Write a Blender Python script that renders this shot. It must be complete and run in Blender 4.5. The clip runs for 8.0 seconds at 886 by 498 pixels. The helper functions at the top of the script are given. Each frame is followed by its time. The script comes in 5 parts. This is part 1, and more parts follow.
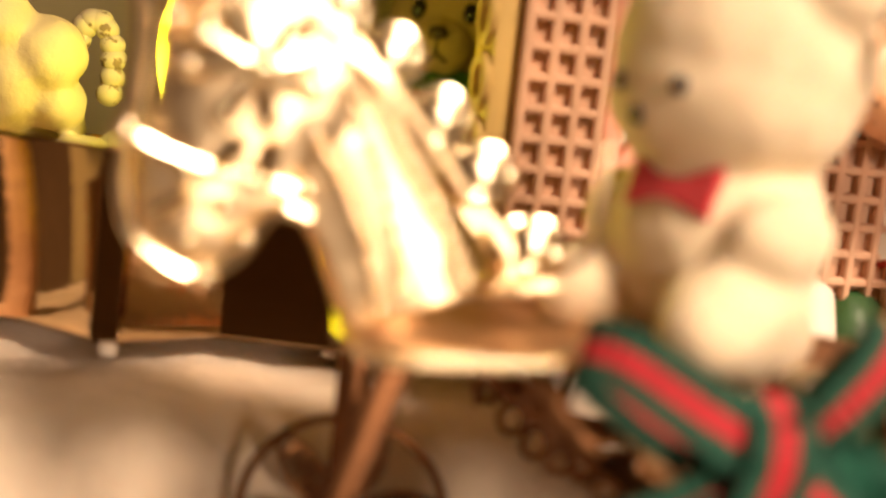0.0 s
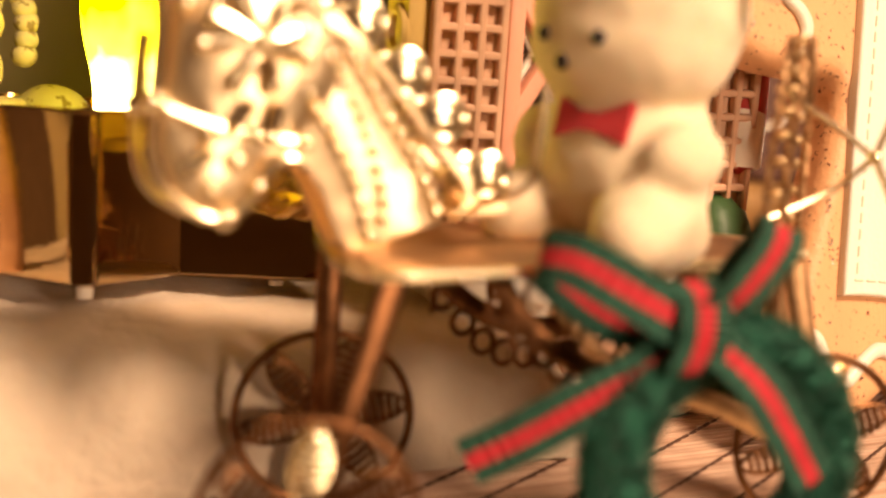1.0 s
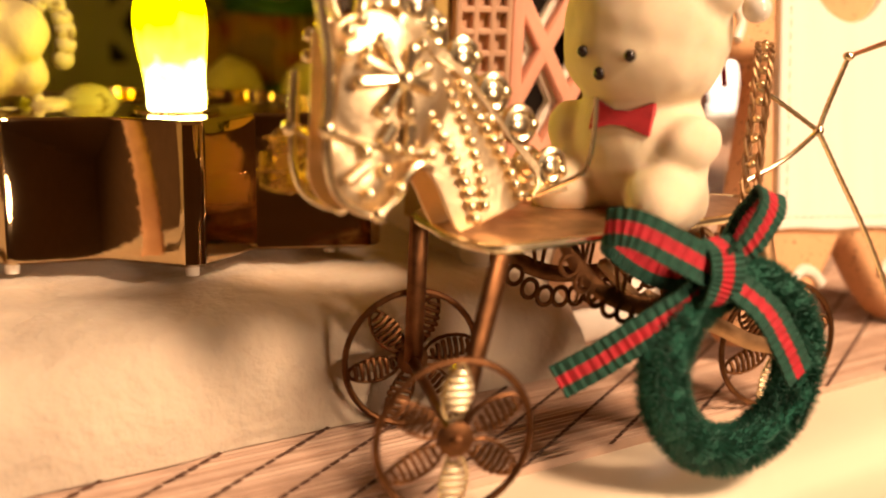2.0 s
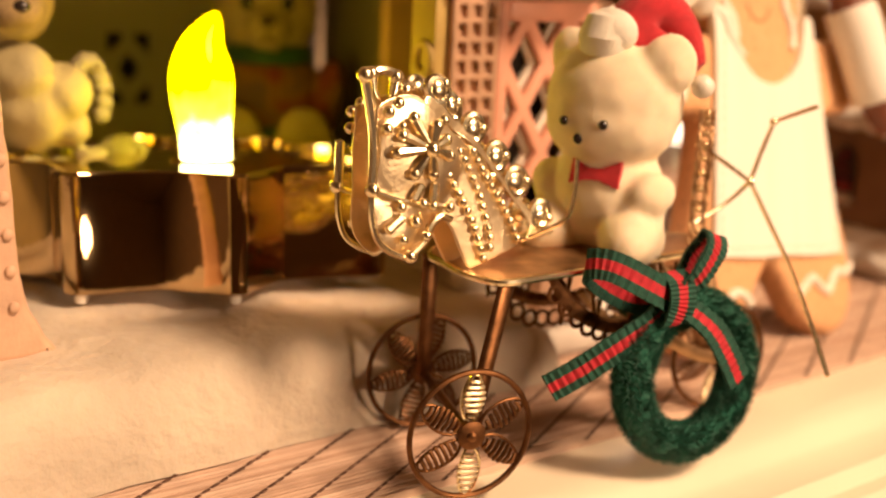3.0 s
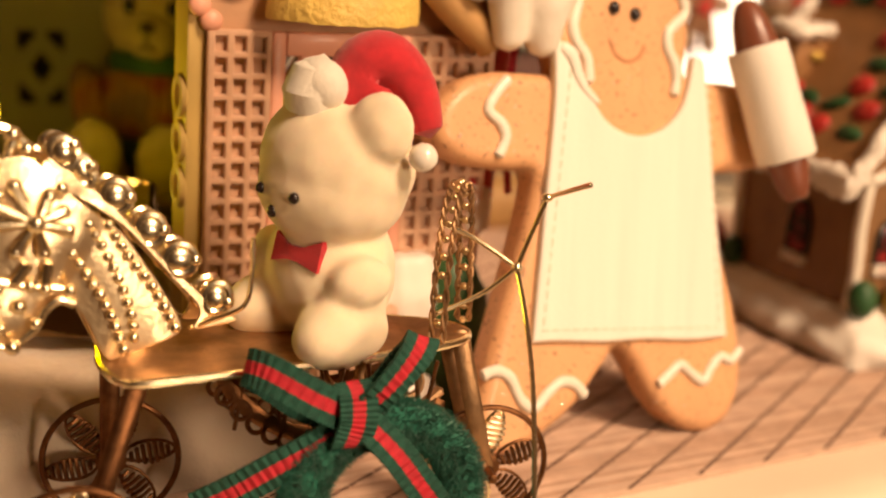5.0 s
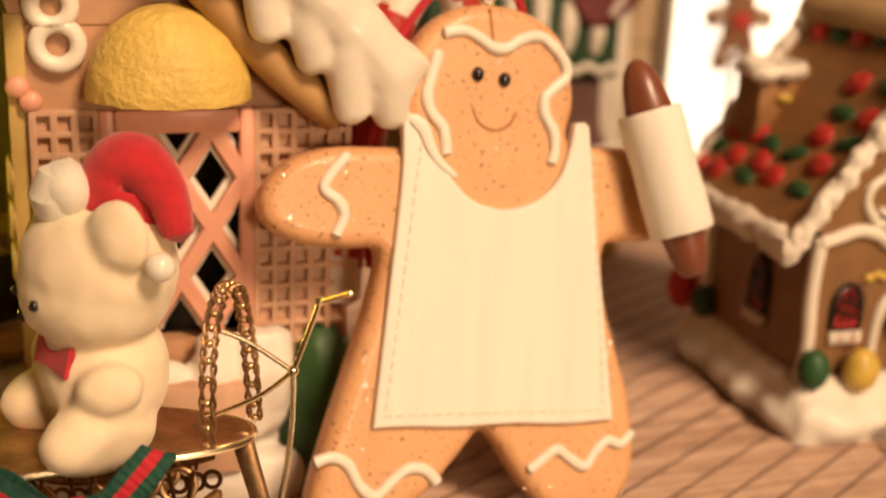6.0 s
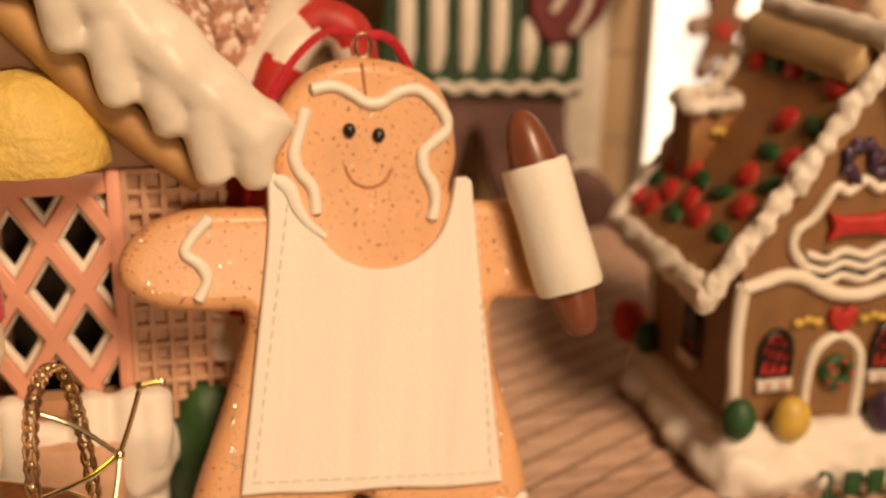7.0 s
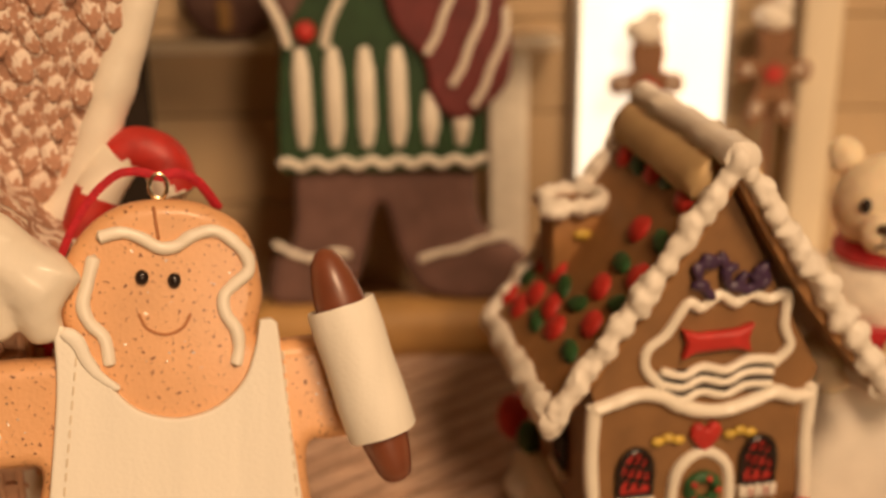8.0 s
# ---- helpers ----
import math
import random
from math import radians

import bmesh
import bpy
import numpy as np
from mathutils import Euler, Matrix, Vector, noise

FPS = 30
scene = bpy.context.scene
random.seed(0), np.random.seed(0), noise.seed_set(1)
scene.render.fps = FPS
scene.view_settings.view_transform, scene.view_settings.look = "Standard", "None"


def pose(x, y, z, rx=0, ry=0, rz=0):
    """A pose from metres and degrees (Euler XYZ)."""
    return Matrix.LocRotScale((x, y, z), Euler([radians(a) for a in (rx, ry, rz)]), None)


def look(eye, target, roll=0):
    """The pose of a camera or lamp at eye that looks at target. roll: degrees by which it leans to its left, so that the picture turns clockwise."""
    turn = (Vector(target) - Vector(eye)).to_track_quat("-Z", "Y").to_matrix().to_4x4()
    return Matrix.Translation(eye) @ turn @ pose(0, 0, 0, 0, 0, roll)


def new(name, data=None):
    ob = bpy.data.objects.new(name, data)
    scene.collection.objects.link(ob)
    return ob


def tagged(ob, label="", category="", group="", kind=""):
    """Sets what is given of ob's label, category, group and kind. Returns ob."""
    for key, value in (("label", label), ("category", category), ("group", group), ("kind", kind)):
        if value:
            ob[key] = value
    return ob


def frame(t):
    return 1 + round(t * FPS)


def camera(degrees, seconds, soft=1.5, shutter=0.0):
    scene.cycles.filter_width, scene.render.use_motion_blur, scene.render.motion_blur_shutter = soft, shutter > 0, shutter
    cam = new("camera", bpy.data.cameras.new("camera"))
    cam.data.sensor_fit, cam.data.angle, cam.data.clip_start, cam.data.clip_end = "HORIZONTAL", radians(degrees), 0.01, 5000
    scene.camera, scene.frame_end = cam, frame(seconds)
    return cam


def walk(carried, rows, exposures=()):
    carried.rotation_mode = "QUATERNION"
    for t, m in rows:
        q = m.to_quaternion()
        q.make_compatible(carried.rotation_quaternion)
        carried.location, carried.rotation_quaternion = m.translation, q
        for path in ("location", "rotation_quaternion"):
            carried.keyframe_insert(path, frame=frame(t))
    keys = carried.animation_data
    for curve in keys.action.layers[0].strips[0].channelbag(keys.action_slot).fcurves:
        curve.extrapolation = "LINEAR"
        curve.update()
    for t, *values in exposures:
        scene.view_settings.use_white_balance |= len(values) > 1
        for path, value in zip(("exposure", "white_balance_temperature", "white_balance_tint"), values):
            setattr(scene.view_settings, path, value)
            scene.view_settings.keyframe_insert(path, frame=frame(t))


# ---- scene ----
from mathutils.geometry import delaunay_2d_cdt
from mathutils.bvhtree import BVHTree

cam = camera(41.1, 8.0, soft=2.0)
cam.data.dof.use_dof = True
cam.data.dof.focus_distance, cam.data.dof.aperture_fstop = 0.18, 12.5
# seconds, eye in metres, yaw, pitch, roll in degrees
ROWS = [
    (0.0, -0.0080, -0.0024, 0.0560, -1.85, -8.33, -6.24),
    (0.5, -0.0018, -0.0196, 0.0619, -2.78, -9.71, -5.19),
    (1.0, -0.0243, -0.0209, 0.0586, -10.99, -11.21, -3.75),
    (1.5, -0.0462, -0.0306, 0.0643, -16.68, -12.88, -2.90),
    (1.7, -0.0522, -0.0348, 0.0670, -17.89, -14.31, -2.50),
    (2.8, -0.0925, -0.0733, 0.0821, -24.21, -14.05, -2.66),
    (3.0, -0.0914, -0.0733, 0.0835, -23.83, -13.81, -2.80),
    (3.5, -0.0879, -0.0746, 0.0862, -23.56, -13.85, -2.60),
    (4.0, -0.0769, -0.0758, 0.0900, -21.51, -13.82, -3.66),
    (4.5, -0.0429, -0.0749, 0.0979, -18.80, -14.77, -3.83),
    (5.0, -0.0088, -0.0645, 0.0973, -14.73, -15.71, -4.44),
    (5.2, 0.0066, -0.0618, 0.0973, -12.37, -16.13, -4.42),
    (6.3, 0.0672, -0.0603, 0.1232, -4.33, -18.38, -1.98),
    (6.5, 0.0751, -0.0547, 0.1228, -3.79, -18.53, -1.55),
    (7.0, 0.0915, -0.0523, 0.1325, -1.84, -19.41, -1.20),
    (7.5, 0.1130, -0.0481, 0.1438, -0.47, -20.46, 0.24),
    (8.0, 0.1349, -0.0350, 0.1556, 0.21, -20.21, 0.73),
]
walk(cam, [(t, pose(x, y, z, 90 + pitch, roll, yaw)) for t, x, y, z, yaw, pitch, roll in ROWS],
     [(0.0, 0.78, 6300, 10), (0.5, 0.74, 6900, 13), (1.5, 0.68, 7200, 17), (3.0, 0.56, 7350, 16), (5.0, 0.34, 7250, 14), (6.5, -0.05, 7250, 12), (7.5, -0.28, 7450, 13), (8.0, -0.34, 7800, 13)])

# ---- light ----
world = bpy.data.worlds.new("room_air")
scene.world = world
world.use_nodes = True
world.node_tree.nodes["Background"].inputs[0].default_value = (1.0, 0.7, 0.45, 1)
world.node_tree.nodes["Background"].inputs[1].default_value = 0.45


def lamp(name, eye, target, size, watts, colour):
    data = bpy.data.lights.new(name, "AREA")
    data.shape, data.size, data.energy, data.color = "DISK", size, watts, colour
    ob = new(name, data)
    ob.matrix_world = look(eye, target)
    return ob


lamp("ceiling_lamp", (0.52, -0.64, 0.98), (0.05, 0.12, 0.05), 0.34, 18, (1.0, 0.72, 0.49))
lamp("room_lamp", (0.76, -1.44, 0.28), (0.0, 0.1, 0.05), 0.34, 9.6, (1.0, 0.73, 0.5))


# ---- materials ----
def material(name, colour, rough=0.6, metal=0.0, vary=0.15, grain=60.0, bump=0.1, fine=900.0, second=None, amount=0.3,
             sheen=0.0, coat=0.0, sss=0.0, emit=0.0, glass=0.0, island=False, bump_mm=0.4, stretch=None):
    """Base colour with blotches (grain per metre) and fine relief; second: a colour of stains or specks."""
    m = bpy.data.materials.new(name)
    m.use_nodes = True
    n, l = m.node_tree.nodes, m.node_tree.links
    b = n["Principled BSDF"]
    co = n.new("ShaderNodeTexCoord")
    big = n.new("ShaderNodeTexNoise")
    big.inputs["Scale"].default_value = grain
    big.inputs["Detail"].default_value = 4
    if stretch:
        mp = n.new("ShaderNodeMapping")
        mp.inputs["Scale"].default_value = stretch
        l.new(co.outputs["Object"], mp.inputs["Vector"])
        l.new(mp.outputs["Vector"], big.inputs["Vector"])
    else:
        l.new(co.outputs["Object"], big.inputs["Vector"])
    ramp = n.new("ShaderNodeValToRGB")
    dark = [c * (1 - vary) for c in colour]
    light = [min(1, c * (1 + vary * 0.6)) for c in colour]
    ramp.color_ramp.elements[0].position, ramp.color_ramp.elements[1].position = 0.3, 0.7
    ramp.color_ramp.elements[0].color = (*dark, 1)
    ramp.color_ramp.elements[1].color = (*light, 1)
    l.new(big.outputs["Fac"], ramp.inputs["Fac"])
    out = ramp.outputs["Color"]
    small = n.new("ShaderNodeTexNoise")
    small.inputs["Scale"].default_value = fine
    small.inputs["Detail"].default_value = 3
    l.new(co.outputs["Object"], small.inputs["Vector"])
    if second:
        mix = n.new("ShaderNodeMix")
        mix.data_type = "RGBA"
        edge = n.new("ShaderNodeValToRGB")
        edge.color_ramp.elements[0].position = 1 - amount
        edge.color_ramp.elements[1].position = min(1, 1.04 - amount)
        l.new(small.outputs["Fac"], edge.inputs["Fac"])
        l.new(edge.outputs["Color"], mix.inputs["Factor"])
        l.new(out, mix.inputs[6])
        mix.inputs[7].default_value = (*second, 1)
        out = mix.outputs[2]
    if island:
        hsv = n.new("ShaderNodeHueSaturation")
        geo = n.new("ShaderNodeNewGeometry")
        rng = n.new("ShaderNodeMapRange")
        rng.inputs[3].default_value, rng.inputs[4].default_value = 0.75, 1.2
        l.new(geo.outputs["Random Per Island"], rng.inputs[0])
        l.new(rng.outputs[0], hsv.inputs["Value"])
        l.new(out, hsv.inputs["Color"])
        out = hsv.outputs["Color"]
    l.new(out, b.inputs["Base Color"])
    if bump:
        bp = n.new("ShaderNodeBump")
        bp.inputs["Strength"].default_value = bump
        bp.inputs["Distance"].default_value = bump_mm / 1000
        l.new(small.outputs["Fac"], bp.inputs["Height"])
        l.new(bp.outputs["Normal"], b.inputs["Normal"])
    b.inputs["Roughness"].default_value = rough
    b.inputs["Metallic"].default_value = metal
    if sheen:
        b.inputs["Sheen Weight"].default_value = sheen
    if coat:
        b.inputs["Coat Weight"].default_value = coat
        b.inputs["Coat Roughness"].default_value = 0.15
    if sss:
        b.inputs["Subsurface Weight"].default_value = sss
        b.inputs["Subsurface Radius"].default_value = (0.004, 0.0025, 0.0015)
    if emit:
        b.inputs["Emission Color"].default_value = (*colour, 1)
        b.inputs["Emission Strength"].default_value = emit
    if glass:
        b.inputs["Transmission Weight"].default_value = glass
    return m


GOLD = material("gold_plate", (1.0, 0.84, 0.58), 0.24, 1.0, 0.1, 300, 0.05, 2500)
ANTIQUE = material("dull_gold", (0.18, 0.08, 0.035), 0.42, 1.0, 0.35, 500, 0.1, 2500)
HEAD_GOLD = material("bright_pressed_gold", (0.88, 0.69, 0.44), 0.35, 1.0, 0.12, 200, 0.15, 1500)
COPPER = material("copper_gold", (0.9, 0.66, 0.38), 0.36, 1.0, 0.3, 200, 0.06, 2000)
SADDLE = material("worn_gold", (0.46, 0.28, 0.15), 0.5, 1.0, 0.35, 250, 0.3, 900)
CHROME_GOLD = material("mirror_gold", (0.62, 0.44, 0.24), 0.06, 1.0, 0.06, 120, 0.03, 800)
FLOCK = material("cream_flock", (0.84, 0.71, 0.51), 0.95, 0, 0.06, 250, 0.25, 5000, sheen=0.15, sss=0.25)
BLACK = material("black_paint", (0.02, 0.012, 0.01), 0.25, 0, 0.1)
RED_FELT = material("red_felt", (0.55, 0.02, 0.03), 0.95, 0, 0.2, 500, 0.5, 6000, sheen=0.3)
PEARL = material("pearl", (0.85, 0.78, 0.68), 0.15, 0, 0.05, coat=0.6)
WHITE_FELT = material("white_felt", (0.8, 0.74, 0.63), 0.95, 0, 0.1, 300, 0.5, 4000, sheen=0.3)
PILE = material("green_chenille", (0.008, 0.12, 0.075), 0.95, 0, 0.4, 600, 0.5, 5000, sheen=0.25, island=True)
GREEN_RIB = material("green_ribbon", (0.006, 0.07, 0.045), 0.8, 0, 0.35, 900, 0.6, 3500)
RED_RIB = material("red_ribbon", (0.5, 0.015, 0.03), 0.75, 0, 0.25, 900, 0.5, 3500)
COOKIE = material("gingerbread_clay", (0.74, 0.4, 0.2), 0.5, 0, 0.12, 70, 0.35, 1150, second=(0.2, 0.07, 0.03), amount=0.375, coat=0.15)
APRON = material("white_clay", (0.83, 0.79, 0.7), 0.6, 0, 0.045, 220, 0.25, 1300, stretch=(1.6, 1.6, 0.09))
ICING = material("white_icing", (0.82, 0.76, 0.65), 0.4, 0, 0.06, 200, 0.1, 1500, coat=0.2)
PIN_WOOD = material("brown_clay", (0.2, 0.06, 0.03), 0.4, 0, 0.2, 150, 0.1, 1200, coat=0.25)
PINK = material("pink_resin", (0.75, 0.36, 0.25), 0.5, 0, 0.12, 100, 0.15, 900, coat=0.1)
WAFFLE = material("waffle_resin", (0.62, 0.38, 0.25), 0.6, 0, 0.18, 150, 0.25, 1200)
LEMON = material("yellow_sugar", (0.72, 0.5, 0.13), 0.55, 0, 0.12, 200, 0.7, 700, bump_mm=0.8)
SNOW = material("resin_snow", (0.8, 0.74, 0.65), 0.55, 0, 0.08, 120, 0.25, 500, coat=0.1)
TAN_WALL = material("tan_resin", (0.52, 0.29, 0.16), 0.6, 0, 0.2, 80, 0.3, 900)
HOUSE_BROWN = material("house_brown", (0.25, 0.125, 0.05), 0.55, 0, 0.2, 120, 0.25, 900, coat=0.1)
ROOF_BROWN = material("roof_brown", (0.33, 0.16, 0.06), 0.55, 0, 0.25, 120, 0.3, 700)
ROOF_FROST = material("frosted_roof", (0.45, 0.24, 0.16), 0.75, 0, 0.3, 150, 0.8, 500, second=(0.75, 0.62, 0.52), amount=0.5, bump_mm=1.5)
CANDY_RED = material("red_candy", (0.5, 0.03, 0.025), 0.5, 0, 0.25, 200, 0.2)
CANDY_GREEN = material("green_candy", (0.02, 0.085, 0.025), 0.5, 0, 0.3, 200, 0.2)
CANDY_YELLOW = material("yellow_candy", (0.62, 0.42, 0.08), 0.42, 0, 0.2, 200, 0.1, coat=0.15)
CANDY_PURPLE = material("purple_candy", (0.06, 0.03, 0.07), 0.35, 0, 0.3, 300, 0.15)
COTTON = material("cotton_batting", (0.6, 0.5, 0.385), 0.95, 0, 0.2, 40, 0.5, 350, sheen=0.3, sss=0.15, bump_mm=1.5)
PLUM = material("plum_brown_felt", (0.17, 0.09, 0.075), 0.85, 0, 0.25, 150, 0.5, 900)
KILT = material("dark_green_paint", (0.02, 0.06, 0.022), 0.6, 0, 0.3, 150, 0.3)
MAROON = material("maroon_paint", (0.16, 0.03, 0.03), 0.6, 0, 0.25, 150, 0.3)
LOAF = material("tan_wood", (0.48, 0.27, 0.1), 0.6, 0, 0.25, 60, 0.2)
SILL = material("cream_gloss_paint", (0.78, 0.68, 0.52), 0.35, 0, 0.06, 20, 0.1, 300, coat=0.2)
# far darker than cream: cuts bounce, deepens shadows, dims the gold's reflections
WALL = material("darkened_wall", (0.24, 0.16, 0.09), 0.85, 0, 0.1, 8, 0.15, 200)
# card colour holds part of the niche's shade, as the lamps reach in
NICHE = material("shaded_card", (0.38, 0.31, 0.17), 0.85, 0, 0.12, 25, 0.2, 300)
BOARD = material("painted_board", (0.5, 0.36, 0.22), 0.6, 0, 0.12, 30, 0.1, 200)
BEAR = material("beige_resin_fur", (0.5, 0.35, 0.17), 0.75, 0, 0.2, 200, 0.7, 1300, bump_mm=0.8)
LEAF = material("green_leaf_paint", (0.03, 0.09, 0.025), 0.5, 0, 0.3, 150, 0.3)
# near-black for sheets that stand for shade inside openings
DARK = material("recess_shade", (0.03, 0.018, 0.01), 0.9)
FLAME = material("flame_plastic", (1.0, 0.86, 0.0), 0.4, emit=12.0, bump=0)


def flame_colours(m):
    """The lamp inside sits at the foot of the flame: paler there, deeper yellow towards the tip."""
    n, l = m.node_tree.nodes, m.node_tree.links
    co, sep, ramp = n.new("ShaderNodeTexCoord"), n.new("ShaderNodeSeparateXYZ"), n.new("ShaderNodeValToRGB")
    spread, nz, add = n.new("ShaderNodeMapRange"), n.new("ShaderNodeTexNoise"), n.new("ShaderNodeMath")
    nz.inputs["Scale"].default_value = 130
    l.new(co.outputs["Object"], nz.inputs["Vector"])
    l.new(co.outputs["Object"], sep.inputs[0])
    spread.inputs[1].default_value, spread.inputs[2].default_value = 0.022, 0.053
    l.new(sep.outputs["Z"], spread.inputs[0])
    add.operation = "MULTIPLY_ADD"
    add.inputs[1].default_value, add.inputs[2].default_value = 0.5, -0.25
    l.new(nz.outputs["Fac"], add.inputs[0])
    both = n.new("ShaderNodeMath")
    l.new(spread.outputs[0], both.inputs[0])
    l.new(add.outputs[0], both.inputs[1])
    l.new(both.outputs[0], ramp.inputs["Fac"])
    e = ramp.color_ramp.elements
    e[0].position, e[0].color = 0.05, (1.0, 0.95, 0.35, 1)
    e[1].position, e[1].color = 0.9, (0.5, 0.33, 0.0, 1)
    k = e.new(0.25)
    k.color = (1.0, 0.9, 0.02, 1)
    k = e.new(0.6)
    k.color = (0.75, 0.6, 0.0, 1)
    l.new(ramp.outputs["Color"], n["Principled BSDF"].inputs["Emission Color"])


flame_colours(FLAME)
SILVER = material("silver_frame", (0.6, 0.58, 0.54), 0.3, 1.0, 0.1)
# emission stands for the bright reflection in the mirror pane; no lamp there
PANE_GLOW = material("pane_reflection_glow", (1.0, 0.93, 0.8), 0.5, emit=1.3, bump=0)


# ---- shapes (millimetres) ----
def ell(bm, c, r, m=None, seg=20, mat=0):
    r = (r, r, r) if not hasattr(r, "__len__") else r
    t = Matrix.Translation(c) @ (m or Matrix()) @ Matrix.Diagonal((*r, 1))
    got = bmesh.ops.create_uvsphere(bm, u_segments=seg, v_segments=max(6, seg * 2 // 3), radius=1, matrix=t)
    for v in got["verts"]:
        for f in v.link_faces:
            f.material_index = mat
    return got["verts"]


def box(bm, x0, x1, y0, y1, z0, z1, bev=0.0, m=None, mat=0, seg=2):
    t = (m or Matrix()) @ Matrix.Translation(((x0 + x1) / 2, (y0 + y1) / 2, (z0 + z1) / 2)) @ Matrix.Diagonal((x1 - x0, y1 - y0, z1 - z0, 1))
    vs = bmesh.ops.create_cube(bm, size=1, matrix=t)["verts"]
    fs = {f for v in vs for f in v.link_faces}
    for f in fs:
        f.material_index = mat
    if bev:
        es = {e for v in vs for e in v.link_edges}
        bmesh.ops.bevel(bm, geom=list(es), offset=bev, segments=seg, profile=0.5, affect="EDGES")


def spline(pts, n=6, closed=False):
    """Catmull-Rom through the points."""
    ps = [Vector(p) for p in pts]
    k = len(ps)
    out = []
    for i in range(k if closed else k - 1):
        a, b, c, d = [ps[j % k] if closed else ps[max(0, min(k - 1, j))] for j in (i - 1, i, i + 1, i + 2)]
        for s in range(n):
            u = s / n
            out.append(0.5 * (2 * b + (c - a) * u + (2 * a - 5 * b + 4 * c - d) * u * u + (3 * b - a - 3 * c + d) * u ** 3))
    if not closed:
        out.append(ps[-1])
    return out


def tube(bm, pts, r, n=8, closed=False, flat=1.0, flat_dir=None, mat=0):
    """A round bar along the points; r may be a list; flat squeezes it along flat_dir."""
    ps = [Vector(p) for p in pts]
    k = len(ps)
    rs = r if isinstance(r, (list, tuple)) else [r] * k
    rings = []
    up = None
    for i, p in enumerate(ps):
        a = ps[(i - 1) % k] if closed or i else p
        b = ps[(i + 1) % k] if closed or i < k - 1 else p
        d = (b - a).normalized()
        if flat_dir is not None:
            s = d.cross(Vector(flat_dir)).normalized()
        else:
            ref = up if up is not None else (Vector((0, 0, 1)) if abs(d.z) < 0.9 else Vector((0, 1, 0)))
            s = d.cross(ref).normalized()
        w = s.cross(d).normalized()
        up = w
        ring = [bm.verts.new(p + rs[i] * (math.cos(q) * s + flat * math.sin(q) * w)) for q in (2 * math.pi * j / n for j in range(n))]
        rings.append(ring)
    for i in range(k if closed else k - 1):
        a, b = rings[i], rings[(i + 1) % k]
        for j in range(n):
            f = bm.faces.new((a[j], a[(j + 1) % n], b[(j + 1) % n], b[j]))
            f.material_index = mat
    if not closed:
        for ring, end, s in ((rings[0], ps[0], -1), (rings[-1], ps[-1], 1)):
            d = (ps[1] - ps[0]).normalized() if s < 0 else (ps[-1] - ps[-2]).normalized()
            rr = rs[0] if s < 0 else rs[-1]
            v = bm.verts.new(end + d * s * rr * 0.6)
            for j in range(n):
                f = bm.faces.new((ring[j], ring[(j + 1) % n], v))
                f.material_index = mat


def cookie(bm, outline, y0, y1, edge=1.0, mat=0, steps=4):
    """A slab between y0 (front) and y1 (back) with a rounded rim; outline of (x, z), anticlockwise seen from the front."""
    ps = [Vector((p[0], p[1])) for p in outline]
    area = sum(ps[i - 1].x * ps[i].y - ps[i].x * ps[i - 1].y for i in range(len(ps)))
    if area < 0:
        ps.reverse()
    k = len(ps)
    ins = []
    for i in range(k):
        d = (ps[(i + 1) % k] - ps[i - 1]).normalized()
        ins.append(Vector((-d.y, d.x)))
    rings = []
    prof = [(edge * 1.15, y0)]
    for s in range(steps + 1):
        q = s / steps * math.pi / 2
        prof.append((edge * (1 - math.sin(q)), y0 + edge * (1 - math.cos(q))))
    prof += [(d, y1 - (y - y0)) for d, y in reversed(prof)]
    for d, y in prof:
        rings.append([bm.verts.new((p.x + q.x * d, y, p.y + q.y * d)) for p, q in zip(ps, ins)])
    for a, b in zip(rings, rings[1:]):
        for j in range(k):
            f = bm.faces.new((a[j], b[j], b[(j + 1) % k], a[(j + 1) % k]))
            f.material_index = mat
    flat = [Vector((v.co.x, v.co.z)) for v in rings[0]]
    at, _, tris, source, _, _ = delaunay_2d_cdt(flat, [], [list(range(k))], 1, 1e-5)
    for ring, turn in ((rings[0], 1), (rings[-1], -1)):
        vs = [ring[src[0]] if src else bm.verts.new((p.x, ring[0].co.y, p.y)) for p, src in zip(at, source)]
        for tri in tris:
            if len({vs[i] for i in tri}) == len(tri):
                f = bm.faces.new([vs[i] for i in (tri if turn > 0 else reversed(tri))])
                f.material_index = mat


def lathe(bm, prof, c=(0, 0, 0), m=None, n=24, mat=0):
    """Turned round z; prof of (radius, z)."""
    t = Matrix.Translation(c) @ (m or Matrix())
    rings = [[bm.verts.new(t @ Vector((r * math.cos(a), r * math.sin(a), z))) for a in (2 * math.pi * j / n for j in range(n))] for r, z in prof]
    for a, b in zip(rings, rings[1:]):
        for j in range(n):
            f = bm.faces.new((a[j], a[(j + 1) % n], b[(j + 1) % n], b[j]))
            f.material_index = mat
    for ring in (list(reversed(rings[0])), rings[-1]):
        f = bm.faces.new(ring)
        f.material_index = mat


def wobble(bm, size, scale, seed=0.0, verts=None):
    """Uneven relief along the normals: size in mm, scale per mm."""
    bm.normal_update()
    for v in verts or bm.verts:
        v.co += v.normal * size * noise.noise(v.co * scale + Vector((seed, seed, seed)))


def oval(cx, cz, rx, rz, n=28, a0=0.0, a1=360.0):
    full = abs(a1 - a0) >= 360
    return [(cx + rx * math.cos(radians(a0 + (a1 - a0) * i / (n if full else n - 1))), cz + rz * math.sin(radians(a0 + (a1 - a0) * i / (n if full else n - 1)))) for i in range(n)]


